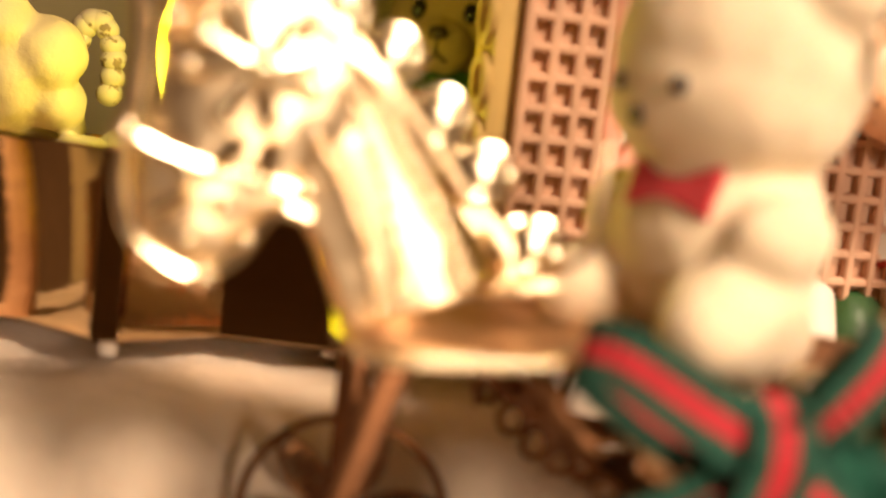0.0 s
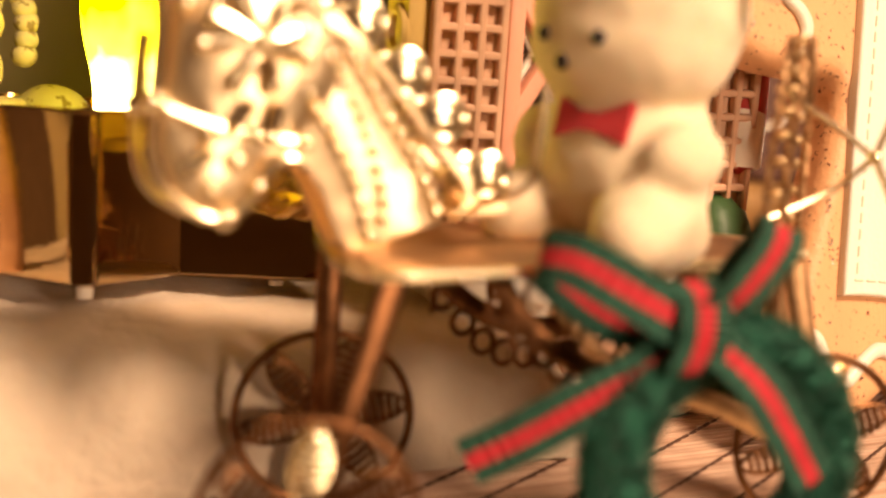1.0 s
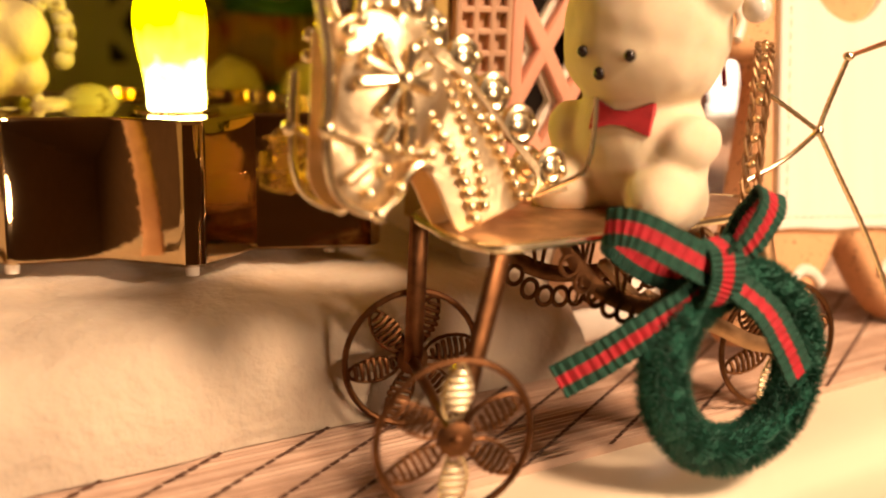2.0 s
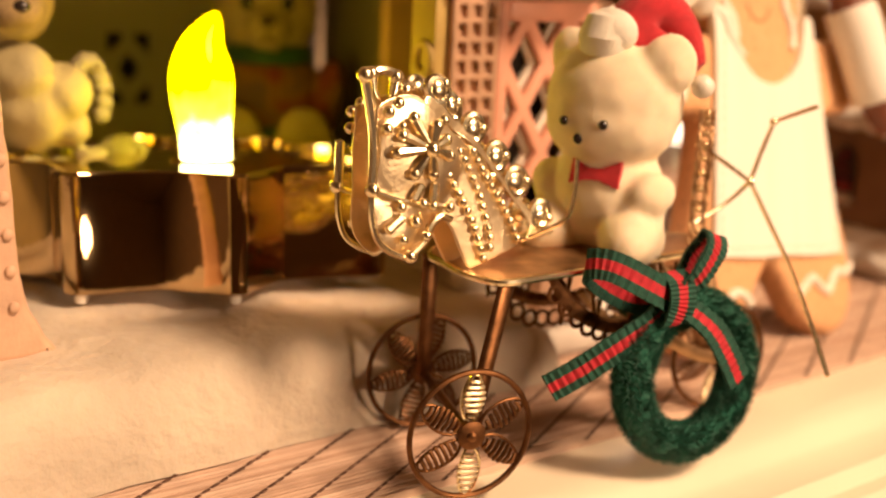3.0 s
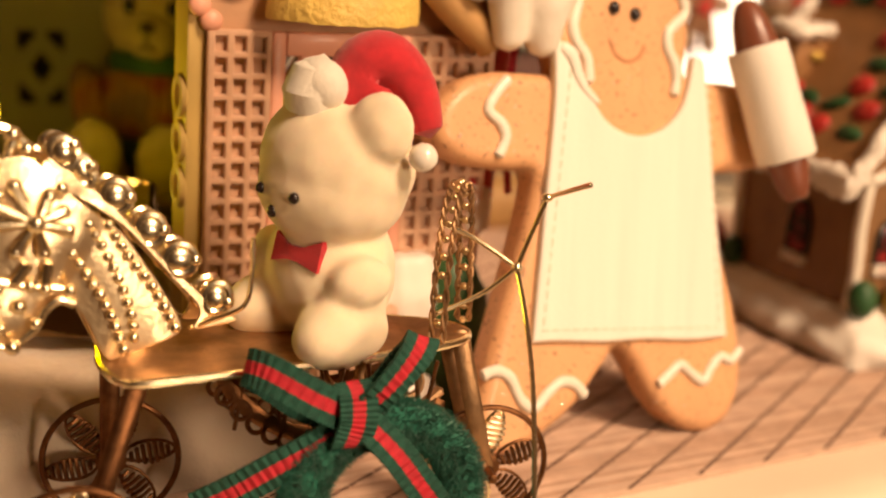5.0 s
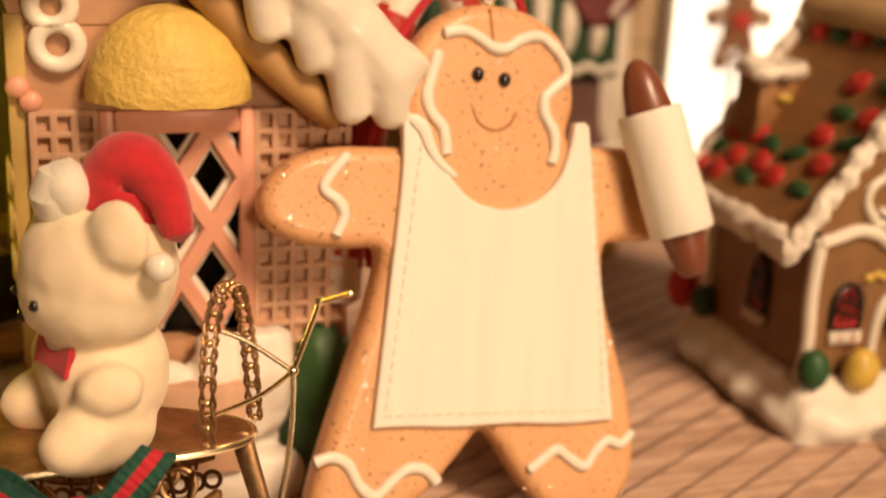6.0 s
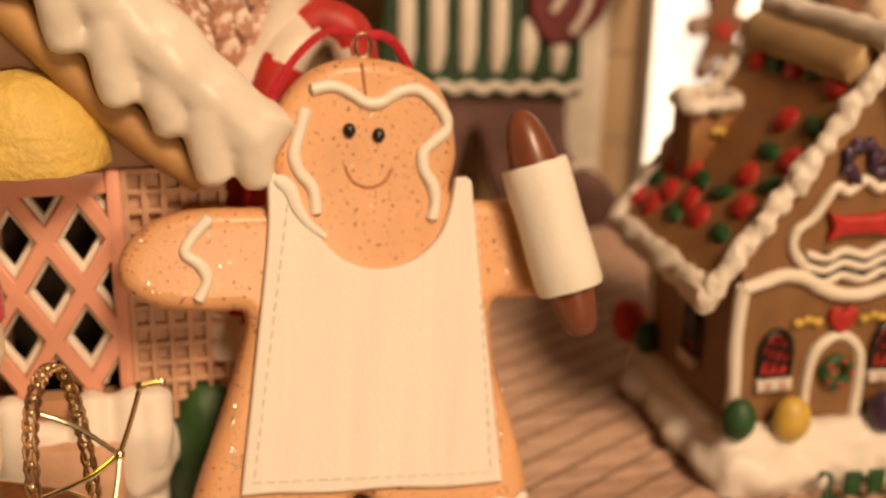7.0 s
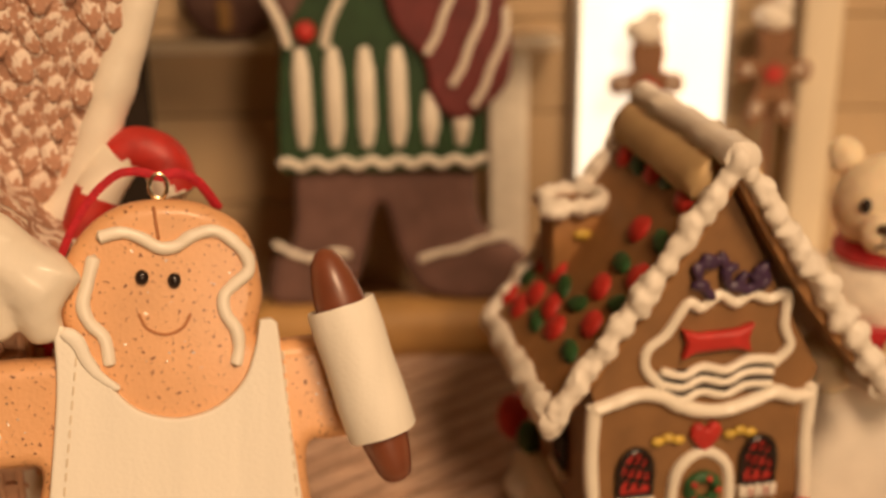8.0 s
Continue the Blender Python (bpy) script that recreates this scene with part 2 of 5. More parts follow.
def mesh_of(name, bm, mats, smooth=True):
    bm.normal_update()
    bmesh.ops.recalc_face_normals(bm, faces=bm.faces)
    bmesh.ops.scale(bm, vec=(0.001, 0.001, 0.001), verts=bm.verts)
    me = bpy.data.meshes.new(name)
    bm.to_mesh(me)
    bm.free()
    for m in mats if isinstance(mats, (list, tuple)) else [mats]:
        me.materials.append(m)
    if smooth:
        me.shade_smooth()
        me.set_sharp_from_angle(angle=radians(38))
    return me


def part(name, bm, mats, parent=None, label="", smooth=True):
    ob = new(name, mesh_of(name, bm, mats, smooth))
    if parent:
        ob.parent = parent
    if label:
        tagged(ob, label)
    return ob


def place(x, y, z, rx=0, ry=0, rz=0):
    """A pose from millimetres and degrees."""
    return pose(x / 1000, y / 1000, z / 1000, rx, ry, rz)


def thing(name, m, label, category, group="", kind=""):
    ob = new(name)
    ob.empty_display_size = 0.01
    ob.matrix_world = m
    return tagged(ob, label, category, group, kind)


def solid(name, bm, mats, label, category, m=None, group="", kind="", smooth=True):
    ob = part(name, bm, mats, None, "", smooth)
    if m is not None:
        ob.matrix_world = m
    return tagged(ob, label, category, group, kind)


def soft(bm, voxel=0.5, rounds=6):
    """One skin round all the shapes of bm, its creases smoothed; voxel in mm. Returns a new bmesh in mm."""
    me = bpy.data.meshes.new("skin")
    bmesh.ops.recalc_face_normals(bm, faces=bm.faces)
    bm.to_mesh(me)
    bm.free()
    ob = new("skin", me)
    mod = ob.modifiers.new("skin", "REMESH")
    mod.mode, mod.voxel_size = "VOXEL", voxel
    smooth = ob.modifiers.new("even", "SMOOTH")
    smooth.factor, smooth.iterations = 0.5, rounds
    made = bpy.data.meshes.new_from_object(ob.evaluated_get(bpy.context.evaluated_depsgraph_get()))
    bpy.data.objects.remove(ob)
    out = bmesh.new()
    out.from_mesh(made)
    return out


SHELF = place(0, 93.5, 0, 0, 0, 14.0)

# ---- setting ----
def setting():
    bm = bmesh.new()
    box(bm, -1800, 1800, -2600, 1000, -1000, -990)
    solid("floor", bm, BOARD, "dim wooden floor of the room", "floor", kind="structure")
    bm = bmesh.new()
    box(bm, -1800, 1800, -2600, 1000, 1500, 1510)
    solid("ceiling", bm, WALL, "plain ceiling of the room, coloured dark to cut bounce light", "ceiling", kind="structure")
    # unseen room walls, their colour taken down to hold back bounce light
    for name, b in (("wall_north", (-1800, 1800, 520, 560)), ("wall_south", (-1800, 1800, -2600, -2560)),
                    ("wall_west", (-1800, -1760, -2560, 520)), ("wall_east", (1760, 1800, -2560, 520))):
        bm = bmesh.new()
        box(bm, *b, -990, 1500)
        solid(name, bm, WALL, "plain warm plaster wall, coloured dark to cut bounce light", "wall", kind="structure")


def sill():
    """The painted mantel board with a moulded front edge; local x along the edge, y into the wall."""
    bm = bmesh.new()
    prof = [(-32, -28), (-33, -12), (-31, -9.5), (-28, -9.2), (-26.5, -7.6), (-25.6, -6.6), (-19, -6.2), (-17, -5.0), (-15.6, -3.2),
            (-13.5, -1.9), (-9, -1.3), (330, -1.3), (330, -28)]
    a = [bm.verts.new((-420, y, z)) for y, z in prof]
    b = [bm.verts.new((520, y, z)) for y, z in prof]
    k = len(prof)
    for i in range(k):
        bm.faces.new((a[i], a[(i + 1) % k], b[(i + 1) % k], b[i]))
    bm.faces.new(a), bm.faces.new(list(reversed(b)))
    solid("mantel_shelf", bm, SILL, "cream painted mantel board with a moulded front edge", "shelf", SHELF, kind="structure")
    bm = bmesh.new()
    box(bm, -420, 520, -26, 330, -1000, -28)
    solid("cabinet_front", bm, SILL, "cream painted chest below the mantel board", "cabinet", SHELF, kind="structure")


def mat_cloth():
    """A woven reed mat with dark running stitches across the reeds."""
    m = bpy.data.materials.new("woven_reed")
    m.use_nodes = True
    n, l = m.node_tree.nodes, m.node_tree.links
    b = n["Principled BSDF"]
    co = n.new("ShaderNodeTexCoord")
    geo = n.new("ShaderNodeNewGeometry")
    ramp = n.new("ShaderNodeValToRGB")
    ramp.color_ramp.elements[0].color = (0.5, 0.3, 0.2, 1)
    ramp.color_ramp.elements[1].color = (0.8, 0.56, 0.42, 1)
    l.new(geo.outputs["Random Per Island"], ramp.inputs["Fac"])
    nz = n.new("ShaderNodeTexNoise")
    nz.inputs["Scale"].default_value = 180
    l.new(co.outputs["Object"], nz.inputs["Vector"])
    mix = n.new("ShaderNodeMix")
    mix.data_type, mix.blend_type = "RGBA", "MULTIPLY"
    mix.inputs["Factor"].default_value = 0.45
    l.new(ramp.outputs["Color"], mix.inputs[6])
    l.new(nz.outputs["Fac"], mix.inputs[7])
    l.new(mix.outputs[2], b.inputs["Base Color"])
    b.inputs["Roughness"].default_value = 0.6
    ob = thing("reed_mat", SHELF, "pinkish brown woven reed mat with dark stitches", "mat")
    rng = random.Random(3)
    bm = bmesh.new()
    y = 0.0
    x0, x1 = -130, 260
    while y < 240:
        w = 0.95 + 0.3 * rng.random()
        h = -0.15 + 0.25 * rng.random()
        prof = [(0, -1.3), (w * 0.08, -0.5 + h), (w * 0.35, h), (w * 0.65, h), (w * 0.92, -0.5 + h), (w, -1.3)]
        a = [bm.verts.new((x0, y + p, q)) for p, q in prof]
        c = [bm.verts.new((x1, y + p, q)) for p, q in prof]
        for i in range(5):
            bm.faces.new((a[i], c[i], c[i + 1], a[i + 1]))
        y += w
    tagged(part("reeds", bm, m, ob), kind="stuff")
    bm = bmesh.new()
    u = -560.0
    while u < 330:
        y = 0.0
        while y < 236:
            x = u + y * 1.9
            if x0 < x < x1:
                vs = []
                for sx, sy, sz in ((-0.3, 0.2, 0.08), (0.3, -0.2, 0.08), (2.0, 0.62, 0.08), (1.4, 1.0, 0.08), (0.25, 0.1, 0.42), (1.5, 0.76, 0.42)):
                    vs.append(bm.verts.new((x + sx, y + sy, sz)))
                for f in ((0, 1, 4), (1, 2, 5, 4), (2, 3, 5), (3, 0, 4, 5)):
                    bm.faces.new([vs[i] for i in f])
            y += 1.15
        u += 16.5
    tagged(part("stitches", bm, material("dark_thread", (0.08, 0.035, 0.02), 0.9, vary=0.3), ob), kind="stuff")


def cotton():
    """A raised bank of cotton batting under the candle."""
    bm = bmesh.new()
    nx, ny = 110, 46
    rows = []
    for i in range(nx + 1):
        x = -150 + 186 * i / nx
        edge = 25.0 + 4 * noise.noise((x * 0.03, 0, 3)) - 9 * max(0, (-60 - x) / 60)
        row = []
        for j in range(ny + 1):
            s = j / ny
            y = edge + 150 * s ** 1.6
            d = min(1.0, (y - edge) / 14)
            side = min(1.0, max(0.0, (36 - x) / 12))
            top = 18.2 * math.sqrt(max(0, 1 - (1 - d) ** 2.4)) * math.sqrt(max(0, 1 - (1 - side) ** 2))
            z = top + (1.3 * noise.noise((x * 0.06, y * 0.06, 1)) + 0.6 * noise.noise((x * 0.2, y * 0.2, 5))) * min(1, top / 10)
            y2 = y - 2.2 * math.sin(min(1, d) * math.pi) + 0.8 * noise.noise((x * 0.1, y * 0.1, 9))
            row.append(bm.verts.new((x, y2, max(0.1, min(z, 19.0)))))
        rows.append(row)
    for i in range(nx):
        for j in range(ny):
            bm.faces.new((rows[i][j], rows[i + 1][j], rows[i + 1][j + 1], rows[i][j + 1]))
    ob = solid("cotton_bank", bm, COTTON, "fluffy white cotton batting spread as snow", "cotton", SHELF)
    return ob


# ---- candle ----
def candle():
    ob = thing("star_candle", place(-41.0, 169.3, 19.3, -3.4, 0, 3.1), "mirror gold star-shaped candle base with a glowing yellow flame", "candle")
    # star of shallow rays, one towards the room
    outline = []
    rays, short, long = 8, 39.6, 45.5
    for i in range(rays):
        tip = long if i == 1 else short
        for da, r in ((-22.5, 31.7), (-3.3, tip - 1.5), (-2.3, tip - 0.4), (0, tip), (2.3, tip - 0.4), (3.3, tip - 1.5)):
            a = radians(-90 + 360 / rays * i + da)
            outline.append((r * math.cos(a), r * math.sin(a)))
    bm = bmesh.new()
    h = 22.6
    lv = [(0.0, 0.97), (0.6, 1.0), (h - 0.6, 1.0), (h, 0.985), (h - 0.05, 0.96), (h - 1.6, 0.955)]
    rings = [[bm.verts.new((x * s, y * s, z)) for x, y in outline] for z, s in lv]
    k = len(outline)
    for a, b in zip(rings, rings[1:]):
        for j in range(k):
            bm.faces.new((a[j], a[(j + 1) % k], b[(j + 1) % k], b[j]))
    bm.faces.new(rings[-1]), bm.faces.new(list(reversed(rings[0])))
    part("base", bm, CHROME_GOLD, ob, "mirror gold star with straight sides")
    for i in range(rays):
        a = radians(-90 + 45 * i)
        bm = bmesh.new()
        lathe(bm, [(1.1, -1.6), (1.3, 0.2)], ((short - 3.2) * math.cos(a), (short - 3.2) * math.sin(a), 0), n=10)
        part("foot", bm, PEARL, ob)
    bm = bmesh.new()
    prof = [(-9, 5.1, 1.2), (-3, 5.2, 1.1), (1, 5.5, 0.9), (7, 6.2, 0.5), (11.5, 6.4, 0.4), (15.5, 5.9, 0.4), (19.5, 4.6, 0.8), (22.5, 3.3, 1.8), (24.8, 2.2, 2.7), (26.4, 1.3, 3.3), (27.2, 0.5, 3.4)]
    ps = spline([(dx + 3.6, -2, h + (z + 5.2) * 0.88) for z, r, dx in prof], 3)
    rs = [v[0] for v in spline([(r, 0, 0) for z, r, dx in prof], 3)]
    tube(bm, ps, rs, 20)
    part("flame", bm, FLAME, ob, "glowing yellow plastic flame")
    bm = bmesh.new()
    lathe(bm, [(7.6, h - 2.6), (7.6, h - 1.3), (6.6, h - 1.0), (6.0, h - 1.4)], (4.7, -2, 0), n=24)
    part("collar", bm, CHROME_GOLD, ob)


# ---- horse on wheels ----
def wheel(parent, x, y, bright, turn):
    """A filigree wheel standing in the x-z plane."""
    bm = bmesh.new()
    ring = [(10.4 * math.cos(a), 0, 10.4 * math.sin(a)) for a in (2 * math.pi * i / 40 for i in range(40))]
    tube(bm, ring, 0.5, 8, True)
    hub = part("wheel", bm, ANTIQUE, parent, "thin gold filigree wheel with petals")
    hub.location = (x / 1000, y / 1000, 0.0110)
    hub.rotation_euler = (0, radians(turn), 0)
    for i in range(6):
        a = radians(90 + 60 * i)
        bm = bmesh.new()
        ca, sa = math.cos(a), math.sin(a)
        loop = []
        for s in range(17):
            q = s / 16
            loop.append((2 + 8.0 * (0.5 - 0.5 * math.cos(2 * math.pi * q)), 2.3 * math.sin(2 * math.pi * q) * (0.75 + 0.25 * math.cos(math.pi * q))))
        tube(bm, [(r * ca - w * sa, 0, r * sa + w * ca) for r, w in loop[:-1]], 0.28, 6, True)
        for s in range(7):
            r = 3.2 + s * 0.95
            w = 1.75 * math.sin(math.pi * (s + 1.2) / 8.6)
            tube(bm, [(r * ca - q * w * sa, -0.25 - 0.35 * (1 - q * q), r * sa + q * w * ca) for q in (-1, 0, 1)], 0.36, 6)
        part("petal", bm, GOLD if bright and i % 3 == 0 else ANTIQUE, hub)
    bm = bmesh.new()
    lathe(bm, [(2.2, -1.2), (2.4, -0.4), (2.4, 0.6), (1.6, 0.9)], m=pose(0, 0, 0, 90, 0, 0), n=20)
    part("hub", bm, ANTIQUE, hub)


def plate(bm, outline, y, thick=0.5, bulge=0.0, cx=0, cz=0, mat=0):
    cookie(bm, outline, y - thick / 2, y + thick / 2, thick * 0.45, mat, 2)


def horse():
    ob = thing("horse_ornament", place(0, 0, 0), "gold filigree metal horse on three thin wheels", "ornament")
    for x, y, b, t in ((-14.0, 82.5, True, 3), (-9.8, 112.0, False, 20), (49.5, 104.0, True, 10)):
        wheel(ob, x, y, b, t)
    for p, q in (((-14.2, 81.2, 11), (-9.6, 113.5, 11)), ((49.5, 99, 11), (49.5, 110, 11))):
        bm = bmesh.new()
        tube(bm, [p, q], 0.8, 10)
        part("axle", bm, ANTIQUE, ob)
    for p, q, m in (((-6.2, 88.2, 33.5), (-13.6, 83.6, 11), ANTIQUE), ((-10, 110, 33.5), (-10, 110.8, 11), ANTIQUE), ((43.3, 104, 34.5), (49.2, 103, 11), SADDLE), ((42, 108.5, 34), (48.6, 108, 11), SADDLE)):
        bm = bmesh.new()
        tube(bm, [p, q], 1.5, 12, flat=0.45, flat_dir=(0, 1, 0))
        part("post", bm, m, ob)
    # saddle sheet with a rolled edge
    bm = bmesh.new()
    top = spline([(-11.4, 100), (-10.8, 93.5), (-7.4, 87.8), (0, 88.8), (9.5, 91), (25, 95), (38, 99), (44.2, 103), (44.2, 108), (38, 111.5), (24, 114.5), (8, 115.2), (-6, 112.5), (-11.5, 107)], 4, True)
    t = [(p[0], p[1]) for p in top]
    cookie(bm, [(x, -y) for x, y in t], 33.7, 34.5, 0.35, 0, 2)
    for v in bm.verts:
        x, y, z = v.co
        v.co = (x, -z, y + 0.35 * noise.noise((x * 0.16, z * 0.16, 2)))
    part("saddle", bm, SADDLE, ob, "hammered gold saddle sheet")
    bm = bmesh.new()
    tube(bm, [(p[0], p[1], 33.9) for p in top], 0.65, 8, True)
    part("saddle_edge", bm, GOLD, ob)
    # lace hem of hanging rings under the saddle, far side and near side
    for y, x0, x1, sw in ((112.0, 1, 38, 10.5), (93.5, 6, 38, 7.5)):
        bm = bmesh.new()
        k = 15
        for i in range(k):
            q = i / (k - 1)
            x = x0 + (x1 - x0) * q
            z = 29.5 - sw * math.sin(math.pi * min(0.5, q * 1.5)) + sw * 0.55 * max(0, q - 0.45)
            tube(bm, [(x + 1.3 * math.cos(a), y, z + 1.5 * math.sin(a)) for a in (2 * math.pi * j / 14 for j in range(14))], 0.4, 6, True)
        part("lace_rings", bm, ANTIQUE, ob)
        bm = bmesh.new()
        for i in range(9):
            x = x0 + 3 + (x1 - x0 - 4) * i / 8
            tube(bm, [(x, y, 33.8), (x + (1.6 if i % 2 else -1.6), y, 24.0)], 0.34, 6)
        band = spline([(x0 - 1, y, 33.4), (x0 + 2.5, y, 28), (x0 + 8, y, 24), (x0 + 15, y, 22.5), (x0 + 26, y, 23.6), (x1, y, 27)], 5)
        tube(bm, band, 1.3, 8, flat=0.25, flat_dir=(0, 1, 0))
        part("lace_band", bm, ANTIQUE, ob)
    # head and neck: two pressed sheets back to back, turned a little towards the room; u along the horse, v across
    turn = Matrix.Translation((6.4, 101.5, 36)) @ Matrix.Rotation(radians(12), 4, "Z") @ Matrix.Rotation(radians(-7), 4, "X") @ Matrix.Translation((0, 0, -36))

    def laid(name, bm, mat, label=""):
        bmesh.ops.transform(bm, matrix=turn, verts=bm.verts)
        return part(name, bm, mat, ob, label)
    head = [(-24.1, 43.4), (-26, 42.2), (-27.1, 39.9), (-30.3, 37.6), (-33.1, 38.4), (-35.2, 41), (-35.8, 44.5), (-35.4, 49), (-34.6, 55.7), (-34.4, 60.6), (-31, 62.4), (-27, 62.6), (-24.2, 60.2),
            (-19.6, 55.6), (-15.4, 52.2), (-12.4, 47.8), (-9.6, 43.2), (-7.4, 38.0), (-11.5, 36.2), (-15.7, 34.7), (-17.6, 34.4), (-19.2, 37.2), (-20.6, 40.4), (-22.2, 42.6)]
    crest = [(-24.4, 62.4), (-20.5, 59.6), (-16.3, 55.7), (-11.9, 50.7), (-8.1, 46.5), (-2.1, 40.5), (0.9, 38.6), (-2.4, 37.8), (-5.6, 37.9), (-4.6, 40.4), (-7.9, 44.6), (-11.4, 48.8), (-15.2, 53.0), (-20.0, 56.6), (-25.4, 60.4)]
    for v0, side in ((-3.0, -1), (3.0, 1)):
        for name, line, m in (("head_sheet", head, HEAD_GOLD), ("crest_sheet", crest, HEAD_GOLD)):
            bm = bmesh.new()
            cookie(bm, [(p.x, p.y) for p in spline(line, 4, True)], -0.3, 0.3, 0.25, 0, 2)
            for r in range(2):
                bmesh.ops.subdivide_edges(bm, edges=[e for e in bm.edges if e.calc_length() > 1.8], cuts=1)
            for v in bm.verts:
                x, z = v.co.x, v.co.z
                cheek = max(0, 1 - ((x + 27.5) ** 2 + (z - 53.5) ** 2) / 75)
                neck = max(0, 1 - abs((x + 14.5) * 0.86 + (z - 43) * 0.5) / 7) * (1 if z < 56 else 0)
                muzzle = max(0, 1 - ((x + 31) ** 2 + (z - 42.5) ** 2) / 30)
                v.co.y += v0 + side * (2.4 * cheek + 1.3 * neck + 1.5 * muzzle)
            laid(name, bm, m)
        f = v0 + side * 1.9
        bm = bmesh.new()
        for line, r in (([(-37.5, 65.8), (-36.7, 61), (-36.2, 55.7), (-36.8, 48.8)] if side < 0 else [(-36.2, 55.7), (-36.6, 52), (-36.8, 48.8)], 0.75), ([(-36.9, 48.6), (-37.0, 44.2), (-35.9, 40.6), (-33.1, 38.4), (-30.3, 37.5)], 0.5),
                        ([(-30.3, 37.6), (-27.4, 39.9), (-26.0, 42.3), (-24.1, 43.6), (-22.2, 42.9)], 0.6), ([(-36.5, 48.4), (-33, 47), (-29, 46), (-25.5, 45.4), (-22.6, 45)], 0.5)):
            tube(bm, spline([(x, f, z) for x, z in line], 5), r, 8)
        for x, z, r in ((-36.9, 48.6, 1.2), (-37.5, 65.8, 1.3), (-30.3, 37.8, 1.1))[::1 if side < 0 else 2]:
            ell(bm, (x, f + side * 0.3, z), r, seg=12)
        laid("bridle", bm, GOLD, "polished gold wire bridle with beads")
        # cheek flower: spokes round a knob, with loose beads about it
        bm = bmesh.new()
        hub = Vector((-27.0, f + side * 2.2, 54.3))
        for x, z in ((-22.9, 53.1), (-32.6, 54.0), (-31.6, 56.6), (-25.1, 57.8), (-29.4, 59.2), (-26.1, 50.4), (-29.5, 50.6), (-23.4, 55.6)):
            e = Vector((x, f + side * 1.0, z))
            tube(bm, [hub.lerp(e, 0.2), hub.lerp(e, 0.6), e], [0.45, 0.8, 0.95], 8)
            ell(bm, e, 1.05, seg=10)
        ell(bm, hub, 1.3, seg=12)
        laid("cheek_flower", bm, GOLD)
        bm = bmesh.new()
        for x, z, r in ((-31.8, 61.5, 1.0), (-33.6, 60.2, 1.0), (-34.0, 57.6, 1.0), (-31.2, 58.0, 0.8), (-23.4, 58.6, 0.9), (-22.8, 44.9, 0.95), (-25.9, 45.4, 0.9), (-27.8, 45.9, 0.9), (-31.9, 45.6, 0.9), (-29.3, 43.2, 1.1), (-27.3, 40.8, 0.9), (-31.7, 40.5, 0.8)):
            ell(bm, (x, f + side * 0.5, z), r, seg=10)
        for x, z, dx, dz in ((-28.9, 47.6, 0.8, 1.1), (-25.7, 47.5, 0.2, 1.3), (-33.2, 43.1, 1.3, 0.9)):
            tube(bm, [(x - dx, f + side * 0.5, z - dz), (x + dx, f + side * 0.5, z + dz)], 0.85, 8)
        laid("muzzle_beads", bm, GOLD)
        # strings of beads down the neck
        for line in (((-22.2, 49.8), (-19.2, 44.8), (-17.4, 41.1), (-16.5, 38.5), (-15.6, 35.5)), ((-20.0, 53.6), (-18.3, 50.7), (-16.1, 45.8), (-14.4, 40.0), (-14.4, 36.4)), ((-17.3, 53.4), (-14.8, 49.0), (-11.6, 44.6), (-9.1, 39.7), (-8.4, 38.0))):
            path = spline([(x, f - side * 0.2, z) for x, z in line], 24)
            bm = bmesh.new()
            last = None
            for p in path:
                if last is None or (p - last).length > 1.62:
                    ell(bm, p, (0.78, 0.7, 0.78), seg=9)
                    last = p
            laid("bead_string", bm, GOLD)
    # mane: a row of rounded curls, each ending in a bead
    curls = ((-23.8, 62.3, -21.4, 64.2), (-21.3, 60.2, -19.2, 61.2), (-17.6, 57.0, -14.2, 56.9), (-13.0, 52.2, -9.6, 52.2), (-9.2, 47.9, -5.2, 47.7), (-3.6, 42.6, -0.5, 41.2))
    for x0, z0, x1, z1 in curls:
        for v0 in (-2.6, 2.6):
            bm = bmesh.new()
            a, b = Vector((x0, v0, z0)), Vector((x1, v0 * 1.15, z1))
            d = (b - a).normalized()
            w = Vector((-d.z, 0, d.x))
            ring = [a.lerp(b, 0.5 - 0.5 * math.cos(q)) + w * (2.1 * math.sin(q)) for q in (2 * math.pi * i / 20 for i in range(20))]
            tube(bm, ring, 0.8, 8, True)
            m = Matrix((( d.x, 0, w.x, 0), (0, 1, 0, 0), (d.z, 0, w.z, 0), (0, 0, 0, 1)))
            ell(bm, a.lerp(b, 0.5), ((b - a).length * 0.6, 1.1, 1.9), m, 14)
            ell(bm, b, 1.1, seg=10)
            laid("mane_curl", bm, GOLD)
    # forelock: an open band on short stems over the brow
    bm = bmesh.new()
    for line in ([(-33.2, 65.9), (-33.0, 63.5), (-32.0, 61)], [(-28.4, 65.2), (-29.3, 62.4), (-29.6, 60)]):
        tube(bm, [(x, 0, z) for x, z in line], [1.1, 0.8, 0.8], 10)
    tube(bm, spline([(-33.2, 0, 66.0), (-31, 0, 66.5), (-28.8, 0, 65.8), (-26.9, 0, 63.9), (-24, 0, 62.6)], 5), 0.8, 8)
    for x, z in ((-33.2, 66.0), (-28.6, 65.4), (-26.9, 63.4)):
        ell(bm, (x, 0, z), 1.25, seg=12)
    laid("forelock", bm, GOLD, "knobbed open band over the brow")
    # stamped lace strip bent into an arch behind the rider
    arch = spline([(38.5, 100, 34.5), (38.6, 100.5, 45), (39.2, 101, 53), (40.6, 103, 58), (42.4, 105.5, 58), (43.6, 107, 52), (44.4, 108, 44), (45, 108.5, 35)], 9)
